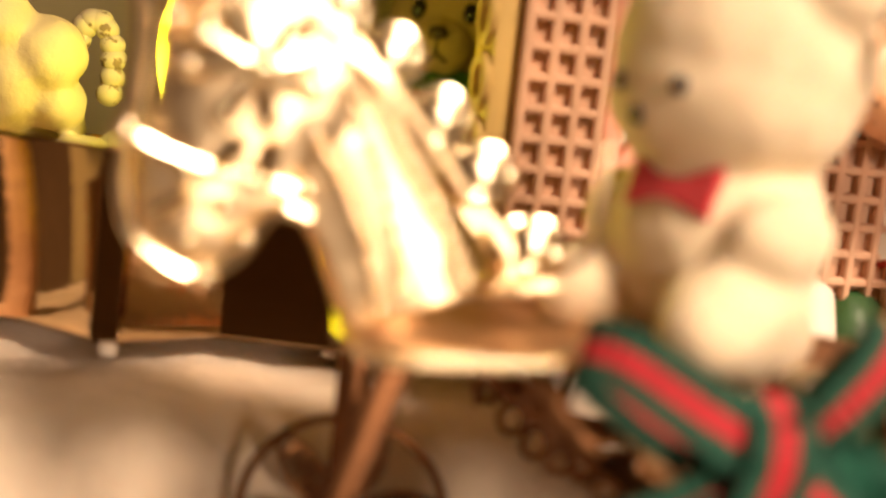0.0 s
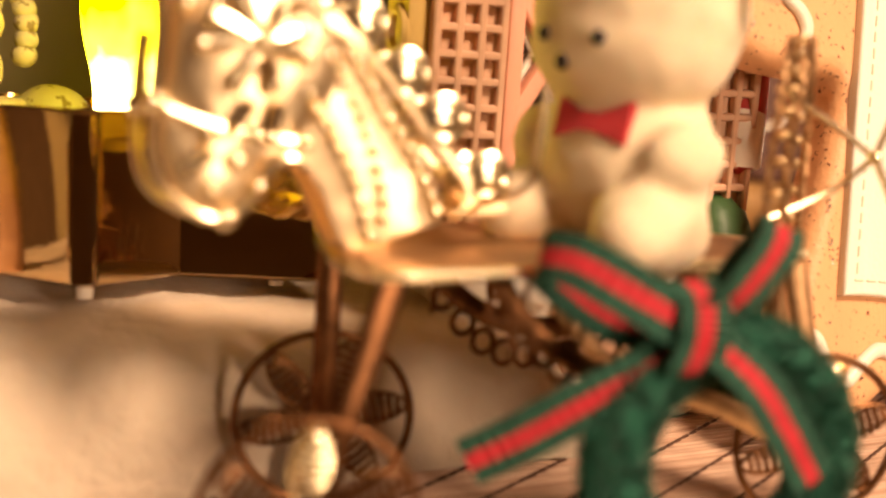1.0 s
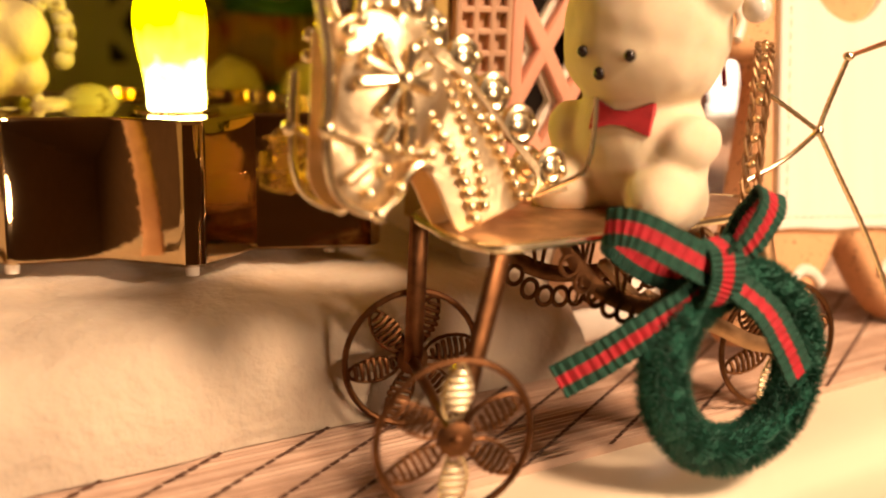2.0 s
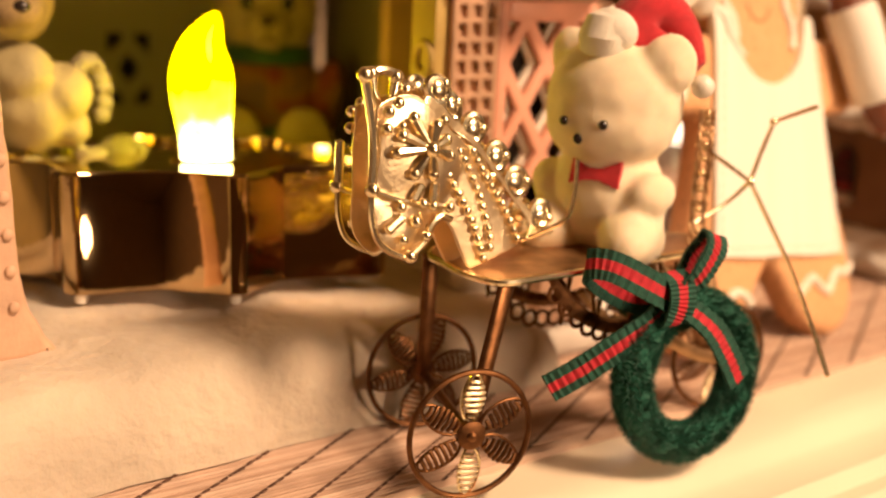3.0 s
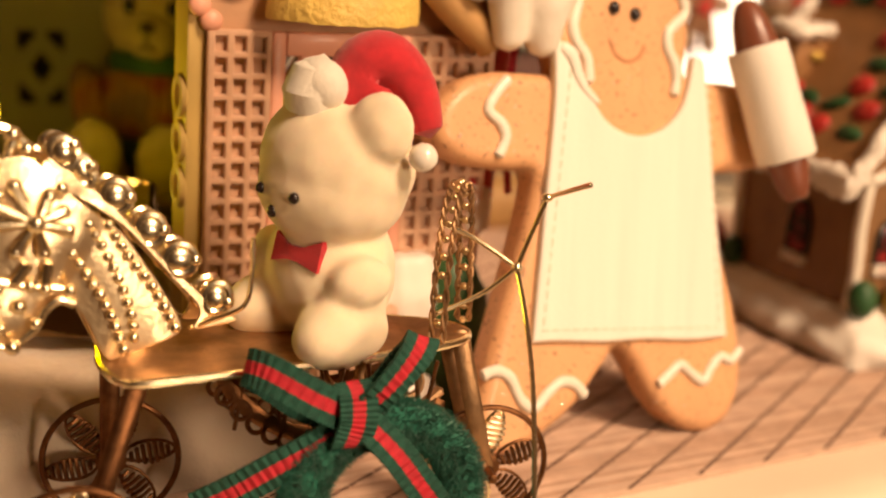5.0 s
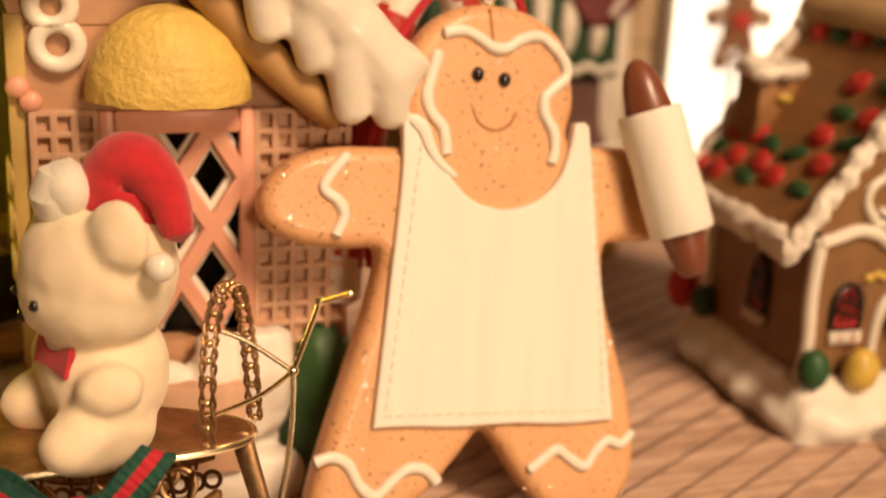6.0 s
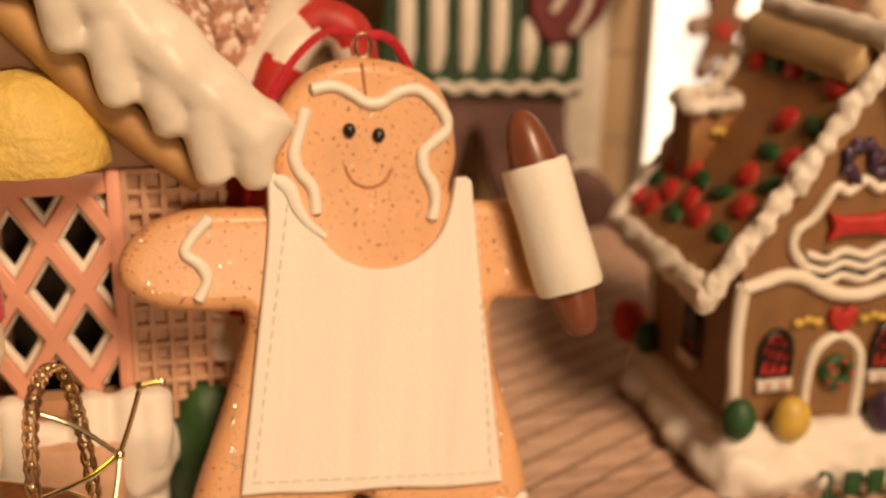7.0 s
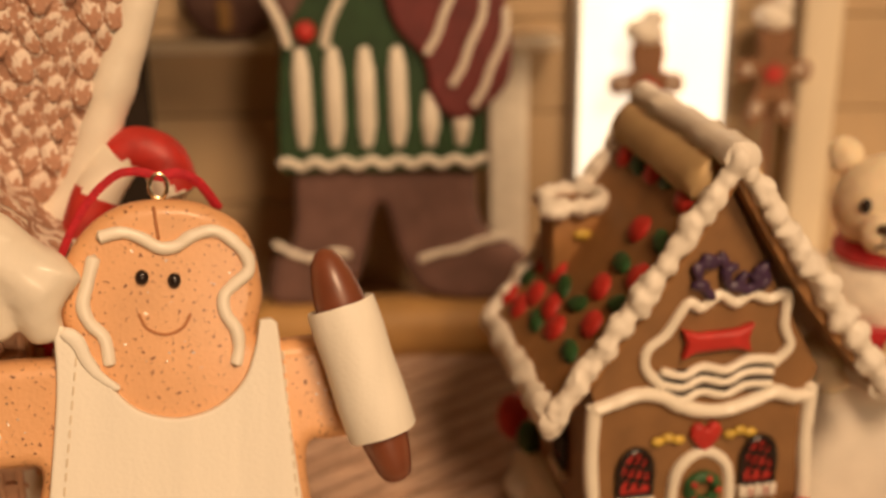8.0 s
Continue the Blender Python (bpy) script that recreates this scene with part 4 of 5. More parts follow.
def cottage():
    ob = thing("pastel_cottage", place(5.6, 141, 0, 0, 0, 12.1), "pink and tan resin candy cottage with waffle walls and icing roof", "house")
    # wall with an opening behind the lattice
    bm = bmesh.new()
    for b in ((0, 12, 1, 5, 24, 77), (36.5, 56, 1, 5, 24, 77), (12, 36.5, 1, 5, 24, 32), (12, 36.5, 1, 5, 74, 77), (-2, 56, 1, 5, 77, 90)):
        box(bm, *b)
    part("wall", bm, TAN_WALL, ob)
    bm = bmesh.new()
    cookie(bm, [(-2, 90), (56, 90), (27, 121), (20, 121), (-4, 98)], 1, 5, 0.5)
    part("gable", bm, TAN_WALL, ob)
    # mustard colour carries the candle's yellow light on this side
    bm = bmesh.new()
    box(bm, -3.2, 0, 0.6, 9, 24, 92, 0.4)
    part("side_wall", bm, material("candlelit_resin", (0.55, 0.38, 0.12), 0.6, vary=0.2), ob)
    bm = bmesh.new()
    box(bm, 54, 56, 5, 48, 24, 80, 0.3)
    box(bm, 16, 56, 46, 50, 24, 100, 0.3)
    box(bm, 0, 16, 9, 12, 24, 110, 0.3)
    part("back_wall", bm, TAN_WALL, ob)
    # waffle panels: a grid of bars on a sheet
    for x0, x1, nx in ((0.0, 11.2, 3), (37.8, 55.5, 5)):
        bm = bmesh.new()
        box(bm, x0, x1, 0.2, 1.0, 27, 76)
        panel = part("waffle_panel", bm, WAFFLE, ob, "waffle patterned resin panel")
        nz = 13
        for i in range(nx + 1):
            x = x0 + 0.5 + (x1 - x0 - 1.0) * i / nx
            bm = bmesh.new()
            box(bm, x - 0.62, x + 0.62, -1.4, 0.3, 27, 76, 0.3, seg=1)
            part("bar", bm, WAFFLE, panel)
        for i in range(nz + 1):
            z = 27.5 + 48 * i / nz
            bm = bmesh.new()
            box(bm, x0, x1, -1.3, 0.3, z - 0.62, z + 0.62, 0.3, seg=1)
            part("bar", bm, WAFFLE, panel)
    # lattice of crossing bars in a frame
    for yy, w, matl, nm in ((-1.6, 1.45, PINK, "lattice"), (0.6, 2.4, ICING, "lattice_lining")):
        bm = bmesh.new()
        x0, x1, z0, z1 = 11.2, 37.8, 33.0, 76.0
        y0, y1 = yy, yy + 1.9
        if nm == "lattice":
            box(bm, x0, x0 + 2.6, y0, y1, z0, z1, 0.5)
            box(bm, x1 - 2.6, x1, y0, y1, z0, z1, 0.5)
            box(bm, x0 + 2.6, x1 - 2.6, y0, y1, z1 - 4.2, z1, 0.5)
        step = 11.6
        for s in (-1, 1):
            for i in range(-2, 5):
                # bars at a steep slant, cut at the frame
                dx, dz = s * 11.5, 18.5
                cx = (x0 + x1) / 2 + i * step - step / 2
                pts = []
                for t in np.linspace(-2.2, 2.2, 89):
                    x, z = cx + dx * t, 54 + dz * t
                    if x0 + 1 < x < x1 - 1 and z0 + 0.5 < z < z1 - 1:
                        pts.append((x, (y0 + y1) / 2, z))
                if len(pts) > 3:
                    a, b = Vector(pts[0]), Vector(pts[-1])
                    d = (b - a).normalized()
                    q = Matrix(((-d.z * s, 0, d.x, 0), (0, 1, 0, 0), (d.x * s, 0, d.z, 0), (0, 0, 0, 1)))
                    L = (b - a).length
                    o = 0.02 * (i + 3) + (0.05 if s > 0 else 0)
                    box(bm, -w, w, -0.95 + o, 0.95 + o, 0, L, 0.4, Matrix.Translation(a) @ q, seg=1)
        part(nm, bm, matl, ob)
    bm = bmesh.new()
    ell(bm, (23.0, -3.5, 79), (14.0, 11.0, 15.5), seg=40)
    for v in bm.verts:
        v.co.z = max(78.6, v.co.z)
        if v.co.y > -3.5:
            v.co.y = -3.5 + (v.co.y + 3.5) * 0.5
    wobble(bm, 0.35, 0.5)
    part("sugar_dome", bm, LEMON, ob, "yellow sugar-crusted half dome over the window")
    # dark sheet added for the shade seen through the lattice
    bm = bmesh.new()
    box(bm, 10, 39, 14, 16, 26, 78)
    part("lattice_shade", bm, DARK, ob)
    # roof slopes
    for x0, z0, x1, z1, depth in ((23.5, 122, 63, 79, 62), (23.5, 122, -4, 97, 20)):
        bm = bmesh.new()
        d = Vector((x1 - x0, 0, z1 - z0)).normalized()
        nrm = Vector((-d.z, 0, d.x)) * (1 if d.x > 0 else -1)
        k = 40
        rows = []
        for i in range(k + 1):
            for_row = []
            p = Vector((x0, 0, z0)).lerp(Vector((x1, 0, z1)), i / k)
            for j in range(31):
                y = -7 + depth * j / 30
                h = 3.2 + 1.0 * abs(math.sin(i * 0.55)) + 0.7 * noise.noise((i * 0.8, j * 0.8, 2))
                for_row.append((bm.verts.new(p + nrm * h + Vector((0, y, 0))), bm.verts.new(p + Vector((0, y, 0)))))
            rows.append(for_row)
        for a, b in zip(rows, rows[1:]):
            for j in range(30):
                for s in (0, 1):
                    bm.faces.new((a[j][s], a[j + 1][s], b[j + 1][s], b[j][s]))
            for j in (0, 30):
                bm.faces.new((a[j][0], b[j][0], b[j][1], a[j][1]))
        for a in (rows[0], rows[-1]):
            for j in range(30):
                bm.faces.new((a[j][0], a[j + 1][0], a[j + 1][1], a[j][1]))
        part("roof", bm, ROOF_FROST, ob, "frosted brown shingle roof")
    # heavy icing along the gable edge, its lower side running down in lobes
    bm = bmesh.new()
    rim = spline([(20, -8, 125), (30, -8.5, 115), (40, -8, 104.5), (50, -8.5, 94.5), (57, -8, 87), (61.5, -8, 82.5)], 8)
    tube(bm, rim, [6.2 + 0.8 * noise.noise(p * 0.2) for p in rim], 14)
    for x, z, ln, r in ((24, 116, 7, 5.4), (31, 109, 10, 5.4), (38.5, 101.5, 11.5, 5.6), (46, 94, 9.5, 5.2), (53, 88, 12, 5.4), (60.5, 81.5, 6.5, 5.2)):
        tube(bm, spline([(x + 2.5, -8, z + 5), (x, -9.5, z), (x - 0.2, -9.8, z - ln * 0.5), (x + 0.6, -9.4, z - ln)], 4), [r * (1 - 0.035 * i) for i in range(13)], 14)
    bm = soft(bm, 0.7, 8)
    wobble(bm, 0.5, 0.15)
    part("icing_edge", bm, ICING, ob, "thick white icing running down in lobes")
    bm = bmesh.new()
    tube(bm, spline([(24, 55, 125), (40, 55, 107), (56, 55, 90), (66, 55, 78.5)], 8), [5.0] * 25, 12)
    wobble(bm, 0.8, 0.15)
    part("icing_edge", bm, ICING, ob)
    bm = bmesh.new()
    line = spline([(18, -5.5, 109), (27, -5.5, 99.5), (35, -5.5, 90.5), (43, -5.5, 82.5), (52, -5.5, 75.5)], 6)
    tube(bm, line, 3.4, 12)
    part("eave_trim", bm, LOAF, ob)
    bm = bmesh.new()
    tube(bm, spline([(23, -7, 122), (15, -7, 116), (6, -7, 107), (-3, -7, 98.5)], 6), 4.0, 12)
    part("icing_edge", bm, ICING, ob)
    for x, z, r in ((5.2, 87, 3.4), (4.4, 93.5, 3.2)):
        bm = bmesh.new()
        tube(bm, [(x + r * math.cos(a), -0.2, z + r * math.sin(a)) for a in (2 * math.pi * i / 20 for i in range(20))], 1.5, 10, True)
        part("icing_ring", bm, ICING, ob)
    for x, z in ((-1.5, 80), (0.5, 77.5)):
        bm = bmesh.new()
        ell(bm, (x, -0.5, z), (2.0, 1.4, 1.9))
        part("icing_dot", bm, PINK, ob)
    # scallops in the same colour, candlelight included
    for z in (56, 64, 48):
        bm = bmesh.new()
        tube(bm, [(-3.2 + 0 * a, 4 + 2.6 * math.cos(a), z + 3.0 * math.sin(a)) for a in (2 * math.pi * i / 16 for i in range(16))], 1.0, 8, True)
        part("side_scallop", bm, bpy.data.materials["candlelit_resin"], ob)
    # tall rear roof, set with rows of frosted shingles
    bm = bmesh.new()
    cookie(bm, [(14, 112), (40, 98), (52, 90), (62, 84), (69, 98), (76, 114), (84, 136), (30, 142)], 20, 42, 2.0, 0, 3)
    rear = part("rear_roof", bm, ROOF_FROST, ob, "frosted brown shingled roof")
    rng = random.Random(31)
    bm = bmesh.new()
    ell(bm, (0, 0, 0), (2.6, 1.1, 3.4), pose(0, 0, 0, -14, 0, 0), 10)
    shingle = mesh_of("shingle", bm, ROOF_FROST)
    for r in range(13):
        for c in range(15):
            x, z = 20 + c * 4.4 + (r % 2) * 2.2, 86 + r * 4.2
            right, low = 61 + (z - 84) * 0.44, 112 - (x - 14) * 0.58
            if z < low + 2 or x > right - 2:
                continue
            sh = new("shingle", shingle)
            sh.parent = rear
            q = rng.uniform(0.65, 1.15)
            sh.matrix_basis = place(x + rng.uniform(-1.3, 1.3), 19.8, z + rng.uniform(-0.8, 0.8), rng.uniform(-14, 14), rng.uniform(-28, 28), 0) @ Matrix.Diagonal((q * 0.8, q, q * 1.25, 1))
    bm = bmesh.new()
    line = spline([(62, 22, 86), (66, 22, 92), (70.5, 22, 102), (76, 22, 115), (84, 22, 137)], 7)
    tube(bm, line, [4.0 + 0.7 * noise.noise(p * 0.2) for p in line], 12)
    wobble(bm, 0.5, 0.2)
    part("icing_edge", bm, ICING, ob)
    # snow at the foot
    bm = bmesh.new()
    box(bm, 3, 43, -3, 50, 0, 24, 3, seg=2)
    rng = random.Random(21)
    for i in range(22):
        x = 4 + 37.5 * i / 21
        ell(bm, (x, -3 + rng.uniform(-1.5, 1), 22 + rng.uniform(-2, 3)), (4.5, 3.6, rng.uniform(4, 8)), seg=14)
        ell(bm, (x + 1, -5, 5), (5, 4, 6), seg=12)
    for x, l in ((37, 12), (30, 7), (16, 8), (41, 6)):
        tube(bm, [(x, -3.5, 34), (x, -6, 27), (x, -6.6, 27 - l)], [3.6, 3.6, 2.2], 12)
    bm = soft(bm, 0.9, 6)
    for v in bm.verts:
        v.co.z = max(0, v.co.z)
    part("snow_base", bm, SNOW, ob, "white resin snow base")
    bm = bmesh.new()
    box(bm, 19, 35, -10.5, -5, 9, 27, 1.2)
    part("door_step", bm, WAFFLE, ob, "tan cookie step in the snow")
    bm = bmesh.new()
    lathe(bm, [(5.5, 0), (8.6, 1.2), (9.6, 5), (9.4, 12), (8.6, 19), (7.2, 26), (5.0, 31), (2.4, 33.4), (0.4, 34)], n=28)
    bmesh.ops.subdivide_edges(bm, edges=bm.edges[:], cuts=1)
    wobble(bm, 0.7, 0.3)
    solid("green_gumdrop", bm, LEAF, "dark green sugar gumdrop beside the cottage", "gumdrop", place(57.5, 155, 0, 4, -6, 12))


# ---- resin gingerbread house ----
def house():
    m = place(162.5, 173, 0, 0, 0, 11.0)
    ob = thing("gingerbread_house", m, "brown resin gingerbread house with gumdrops and white icing", "house")
    W, D, C = 46.0, 44.0, 23.3
    bm = bmesh.new()
    front = [(0, 10), (W, 10), (W, 46), (C + 24, 49), (C + 0.5, 92), (C - 0.5, 92), (C - 24, 49), (0, 46)]
    cookie(bm, front, 0, D, 0.5, 0, 2)
    part("wall", bm, HOUSE_BROWN, ob)
    # snow base
    bm = bmesh.new()
    box(bm, -4, W + 8, -8, D + 8, -4, 9.5, 3, seg=2)
    box(bm, -3, W + 4, -4, D + 5, 0, 13.5, 2, seg=2)
    rng = random.Random(2)
    k = 17
    for i in range(k):
        a = 2 * math.pi * (i + 0.3 * rng.random()) / k
        x = W / 2 + 1 + (W / 2 + 1) * max(-1, min(1, 1.35 * math.cos(a)))
        y = D / 2 + (D / 2 + 4) * max(-1, min(1, 1.35 * math.sin(a)))
        ell(bm, (x, y, 3.6 + rng.uniform(-0.6, 0.6)), (rng.uniform(6, 9.5), rng.uniform(6, 9), rng.uniform(4.0, 5.2)), seg=14)
    bm = soft(bm, 0.9, 26)
    wobble(bm, 0.5, 0.25, 7)
    for v in bm.verts:
        v.co.z = max(0.0, v.co.z)
    part("snow_base", bm, SNOW, ob, "white resin snow base")
    # roof slopes
    for s in (-1, 1):
        bm = bmesh.new()
        a, b = Vector((C + 1.5, 0, 95.5)), Vector((C + 1.5 + s * 34.5, 0, 46.5))
        d = (b - a).normalized()
        nr = Vector((-d.z * s, 0, d.x * s))
        k = 24
        rows = []
        for i in range(k + 1):
            p = a.lerp(b, i / k)
            sag = 1.6 * math.sin(math.pi * i / k)
            rows.append([(bm.verts.new(p + nr * (1.0 - sag) + Vector((0, y, 0))), bm.verts.new(p - nr * (2.2 + sag) + Vector((0, y, 0)))) for y in np.linspace(-4.5, D + 1.5, 12)])
        for r0, r1 in zip(rows, rows[1:]):
            for j in range(11):
                for q in (0, 1):
                    bm.faces.new((r0[j][q], r0[j + 1][q], r1[j + 1][q], r1[j][q]))
            for j in (0, 11):
                bm.faces.new((r0[j][0], r1[j][0], r1[j][1], r0[j][1]))
        for r0 in (rows[0], rows[-1]):
            for j in range(11):
                bm.faces.new((r0[j][0], r0[j + 1][0], r0[j + 1][1], r0[j][1]))
        roof = part("roof", bm, ROOF_BROWN, ob, "brown roof set with red and green gumdrops")
        # gumdrops: place along the eave, height up the slope, colour
        u0 = Vector((C + 1.5 + s * 34.5, 0, 46.5))
        drops = ((13.5, 49.5, 1), (4.5, 48.5, 0), (22, 49, 0), (30, 48, 1), (38, 48, 0), (13.5, 38, 0), (3, 39, 1), (11.4, 30.5, 1), (2.4, 31, 0), (39.3, 24, 1), (41, 18.2, 0), (12.5, 24, 0), (2.5, 24.4, 1),
                 (25.8, 18, 1), (33, 19, 0), (44, 12.4, 1), (34.5, 11.8, 0), (16.2, 17.8, 1), (24.5, 13, 0), (17.2, 11, 0), (6, 17.7, 0), (6, 10.8, 1), (26, 8.5, 1), (37, 7, 0), (45.5, 6.5, 0))
        for y, h, green in drops:
            q = h / 59.9
            sag = 1.6 * math.sin(math.pi * q)
            p = u0 - d * h + nr * (0.9 - sag) + Vector((0, y - 0.5, 0))
            bm = bmesh.new()
            tilt = pose(0, 0, 0, 0, math.degrees(math.atan2(nr.x, nr.z)), 0)
            ell(bm, p, (3.2, 3.9, 1.5) if not green else (2.2, 4.3, 1.3), tilt @ pose(0, 0, 0, 0, 0, (y * 37) % 50 - 25), 12)
            wobble(bm, 0.3, 0.5, y)
            part("gumdrop", bm, CANDY_GREEN if green else CANDY_RED, roof)
        # rough icing on the lower edge, the gable edges and the ridge
        bm = bmesh.new()
        line = [u0 + Vector((0, y, -0.5)) for y in np.linspace(-5, D + 1, 26)]
        tube(bm, line, [3.0 + 1.2 * noise.noise(p * 0.3) for p in line], 12)
        for i in range(1, 25, 2):
            ell(bm, line[i] + Vector((0, 0, -1.6)), (2.4, 2.6, 2.4 + 1.6 * noise.noise(line[i] * 0.9)), None, 12)
        wobble(bm, 0.9, 0.45, s)
        part("eave_icing", bm, SNOW, roof)
        for y in (-5.0, D + 1.5):
            bm = bmesh.new()
            line = [u0.lerp(a, i / 30) + Vector((0, y, 0.6)) for i in range(31)]
            tube(bm, line, [1.9 + 0.5 * math.sin(i * 1.3) for i in range(31)], 12)
            i = 0.4
            while i < 30:
                r = rng.uniform(1.7, 2.9)
                p = u0.lerp(a, i / 30) + Vector((rng.uniform(-0.6, 0.6), y - 0.4, 0.6 + rng.uniform(-0.8, 0.4)))
                ell(bm, p, (r, r * rng.uniform(0.8, 1.1), r * rng.uniform(1.0, 1.5)), pose(0, 0, 0, 0, s * rng.uniform(-10, 50), 0), 12)
                i += r * rng.uniform(0.75, 1.2)
            bm = soft(bm, 0.6, 2)
            wobble(bm, 0.6, 0.5, y + 3 * s)
            part("gable_icing", bm, SNOW, roof, "lumpy white piped icing")
    bm = bmesh.new()
    line = [Vector((C + 1.5, y, 96.0)) for y in np.linspace(-6, D + 2, 20)]
    tube(bm, line, [3.4 + 0.8 * noise.noise(p * 0.25) for p in line], 12)
    wobble(bm, 0.7, 0.4)
    part("ridge_icing", bm, SNOW, ob)
    bm = bmesh.new()
    for s in (-1, 1):
        tube(bm, [Vector((C + 1.5 + s * 4.6, y, 91.0)) for y in np.linspace(0, D + 3, 12)], 4.6, 12, flat=0.5, flat_dir=(s * 0.84, 0, 0.54))
    wobble(bm, 0.6, 0.3)
    part("ridge_cap", bm, material("cream_cap", (0.6, 0.42, 0.22), 0.6, vary=0.2), ob)
    # stub chimney on the slope
    bm = bmesh.new()
    box(bm, C - 23.5, C - 11.5, 31, 42, 58, 76.5, 1.0)
    ch = part("chimney", bm, ROOF_BROWN, ob)
    bm = bmesh.new()
    tube(bm, [(C - 17.5 + 6.6 * math.cos(a), 36.5 + 6.4 * math.sin(a), 76.8) for a in (2 * math.pi * i / 20 for i in range(20))], [1.9 + 0.5 * math.sin(3.0 * i) for i in range(20)], 10, True)
    ell(bm, (C - 23, 31, 76.4), (3.6, 3.2, 2.2), seg=14)
    wobble(bm, 0.5, 0.5)
    part("chimney_icing", bm, SNOW, ch)
    bm = bmesh.new()
    ell(bm, (C - 17, 30.5, 70.5), (2.0, 0.9, 1.2))
    part("lemon_drop", bm, CANDY_YELLOW, ch)
    # corner piping
    for x, y in ((0, 0), (W, 0), (0, D), (W, D)):
        bm = bmesh.new()
        line = spline([(x, y, 12), (x + 0.4, y - 0.2, 22), (x - 0.3, y, 33), (x, y, 45.5)], 6)
        tube(bm, line, [1.55 + 0.25 * noise.noise(p * 0.3) for p in line], 10)
        part("corner_icing", bm, ICING, ob)

    def pipe(pts, r=1.2, name="piping", mt=ICING, y=-0.4):
        bm = bmesh.new()
        line = spline([(x, y, z) for x, z in pts], 6)
        tube(bm, line, [r * (1 + 0.15 * noise.noise(p * 0.5)) for p in line], 9)
        part(name, bm, mt, ob)
    pipe([(0, 45), (4, 46.2), (9, 47.5), (14, 46.5), (18, 44), (23, 42.4), (28, 42.2), (33, 43.5), (38, 45), (42, 43.6), (46, 43.8)], 1.5)
    pipe([(14, 48.5), (10.2, 53), (10.4, 57), (14, 60), (18, 66), (21, 65), (24.5, 67.4), (28, 65.4), (31, 67), (35, 65.6), (38.5, 66.5), (38.6, 60), (40.2, 55), (37, 51.5)], 1.1)
    for z in (46.6, 49.4, 52.0):
        pipe([(13.5, z), (18, z - 1.3), (22, z + 0.2), (27, z - 1.0), (31.5, z + 0.8), (37, z + 0.3)], 0.95)
    bm = bmesh.new()
    cookie(bm, [(13, 45.4), (37, 46), (37.6, 52), (13, 52)], -0.7, 0.1, 0.2)
    part("sign_board", bm, BLACK, ob)
    # wrapped sweet over the door
    bm = bmesh.new()
    cookie(bm, [(17, 61), (20, 60), (28.4, 60), (31.8, 61.2), (31, 58), (31.6, 55.2), (28.4, 56), (20, 56), (17.2, 54.8), (18, 58)], -2.2, 0.2, 0.9)
    wobble(bm, 0.3, 0.7)
    part("wrapped_sweet", bm, CANDY_RED, ob)
    # purple rosette
    bm = bmesh.new()
    rng = random.Random(8)
    for i in range(16):
        ell(bm, (26 + rng.uniform(-7.5, 7.5), -1.0, 72 + rng.uniform(-4, 3.5)), (2.2, 1.2, 1.1), pose(0, 0, 0, 0, rng.uniform(0, 180), 0), 10)
    bm = soft(bm, 0.4, 1)
    part("rosette", bm, CANDY_PURPLE, ob)
    # heart and scrolls over the door
    bm = bmesh.new()
    cookie(bm, [(p.x, p.y) for p in spline([(23.4, 33.6), (20.4, 36.6), (20.6, 39.2), (22.4, 39.8), (23.4, 38.6), (24.6, 39.8), (26.4, 39.2), (26.5, 36.6)], 4, True)], -1.8, 0.1, 0.8)
    part("heart", bm, CANDY_RED, ob)
    for x in (15.6, 31):
        bm = bmesh.new()
        for k in (-2.2, 0, 2.2):
            ell(bm, (x + k, -0.8, 37.2 - 0.3 * abs(k)), (1.4, 0.8, 1.0), seg=10)
        part("scroll", bm, CANDY_YELLOW, ob)
    # windows: arched, dark lattice over red panes, little sill
    def arched(x, z, w, h, sx):
        bm = bmesh.new()
        line = [(x - w, z), (x + w, z)] + [(x + w * math.cos(a), z + h * 0.5 + h * 0.5 * math.sin(a)) for a in (math.pi * i / 12 for i in range(13))]
        cookie(bm, line, -0.6, 0.1, 0.2)
        win = part("window", bm, CANDY_RED, ob, "arched window with dark bars and a white sill")
        bm = bmesh.new()
        tube(bm, [(p[0], -0.8, p[1]) for p in line], 0.75, 8, True)
        part("window_frame", bm, BLACK, win)
        for k in (-0.55, 0, 0.55):
            bm = bmesh.new()
            tube(bm, [(x + k * w * 1.2 - w * 0.45, -0.9, z + h * 0.15), (x + k * w * 0.8 + w * 0.45, -0.9, z + h * 0.85)], 0.45, 6)
            part("bar", bm, BLACK, win)
        for k in (0.35, 0.65):
            bm = bmesh.new()
            tube(bm, [(x - w * 0.8, -1.0, z + h * (k + 0.08)), (x + w * 0.8, -1.0, z + h * (k - 0.08))], 0.4, 6)
            part("bar", bm, BLACK, win)
        bm = bmesh.new()
        for k in range(5):
            box(bm, x - w - 0.6 + k * (2 * w + 1.2) / 5, x - w - 0.75 + (k + 1) * (2 * w + 1.2) / 5, -2.2, 0.1, z - 3.0, z - 0.1, 0.5, seg=2, mat=1 if k in (1, 3) else 0)
        part("window_sill", bm, [SNOW, CANDY_RED], win)
        return win
    arched(9.0, 24.6, 3.5, 10.5, 1)
    arched(35.6, 24.6, 3.5, 10.5, 1)
    side = arched(0, 22.4, 3.3, 13, 1)
    side.matrix_basis = place(-0.1, 19.5, 0, 0, 0, -90)
    # door with arch and wreath
    bm = bmesh.new()
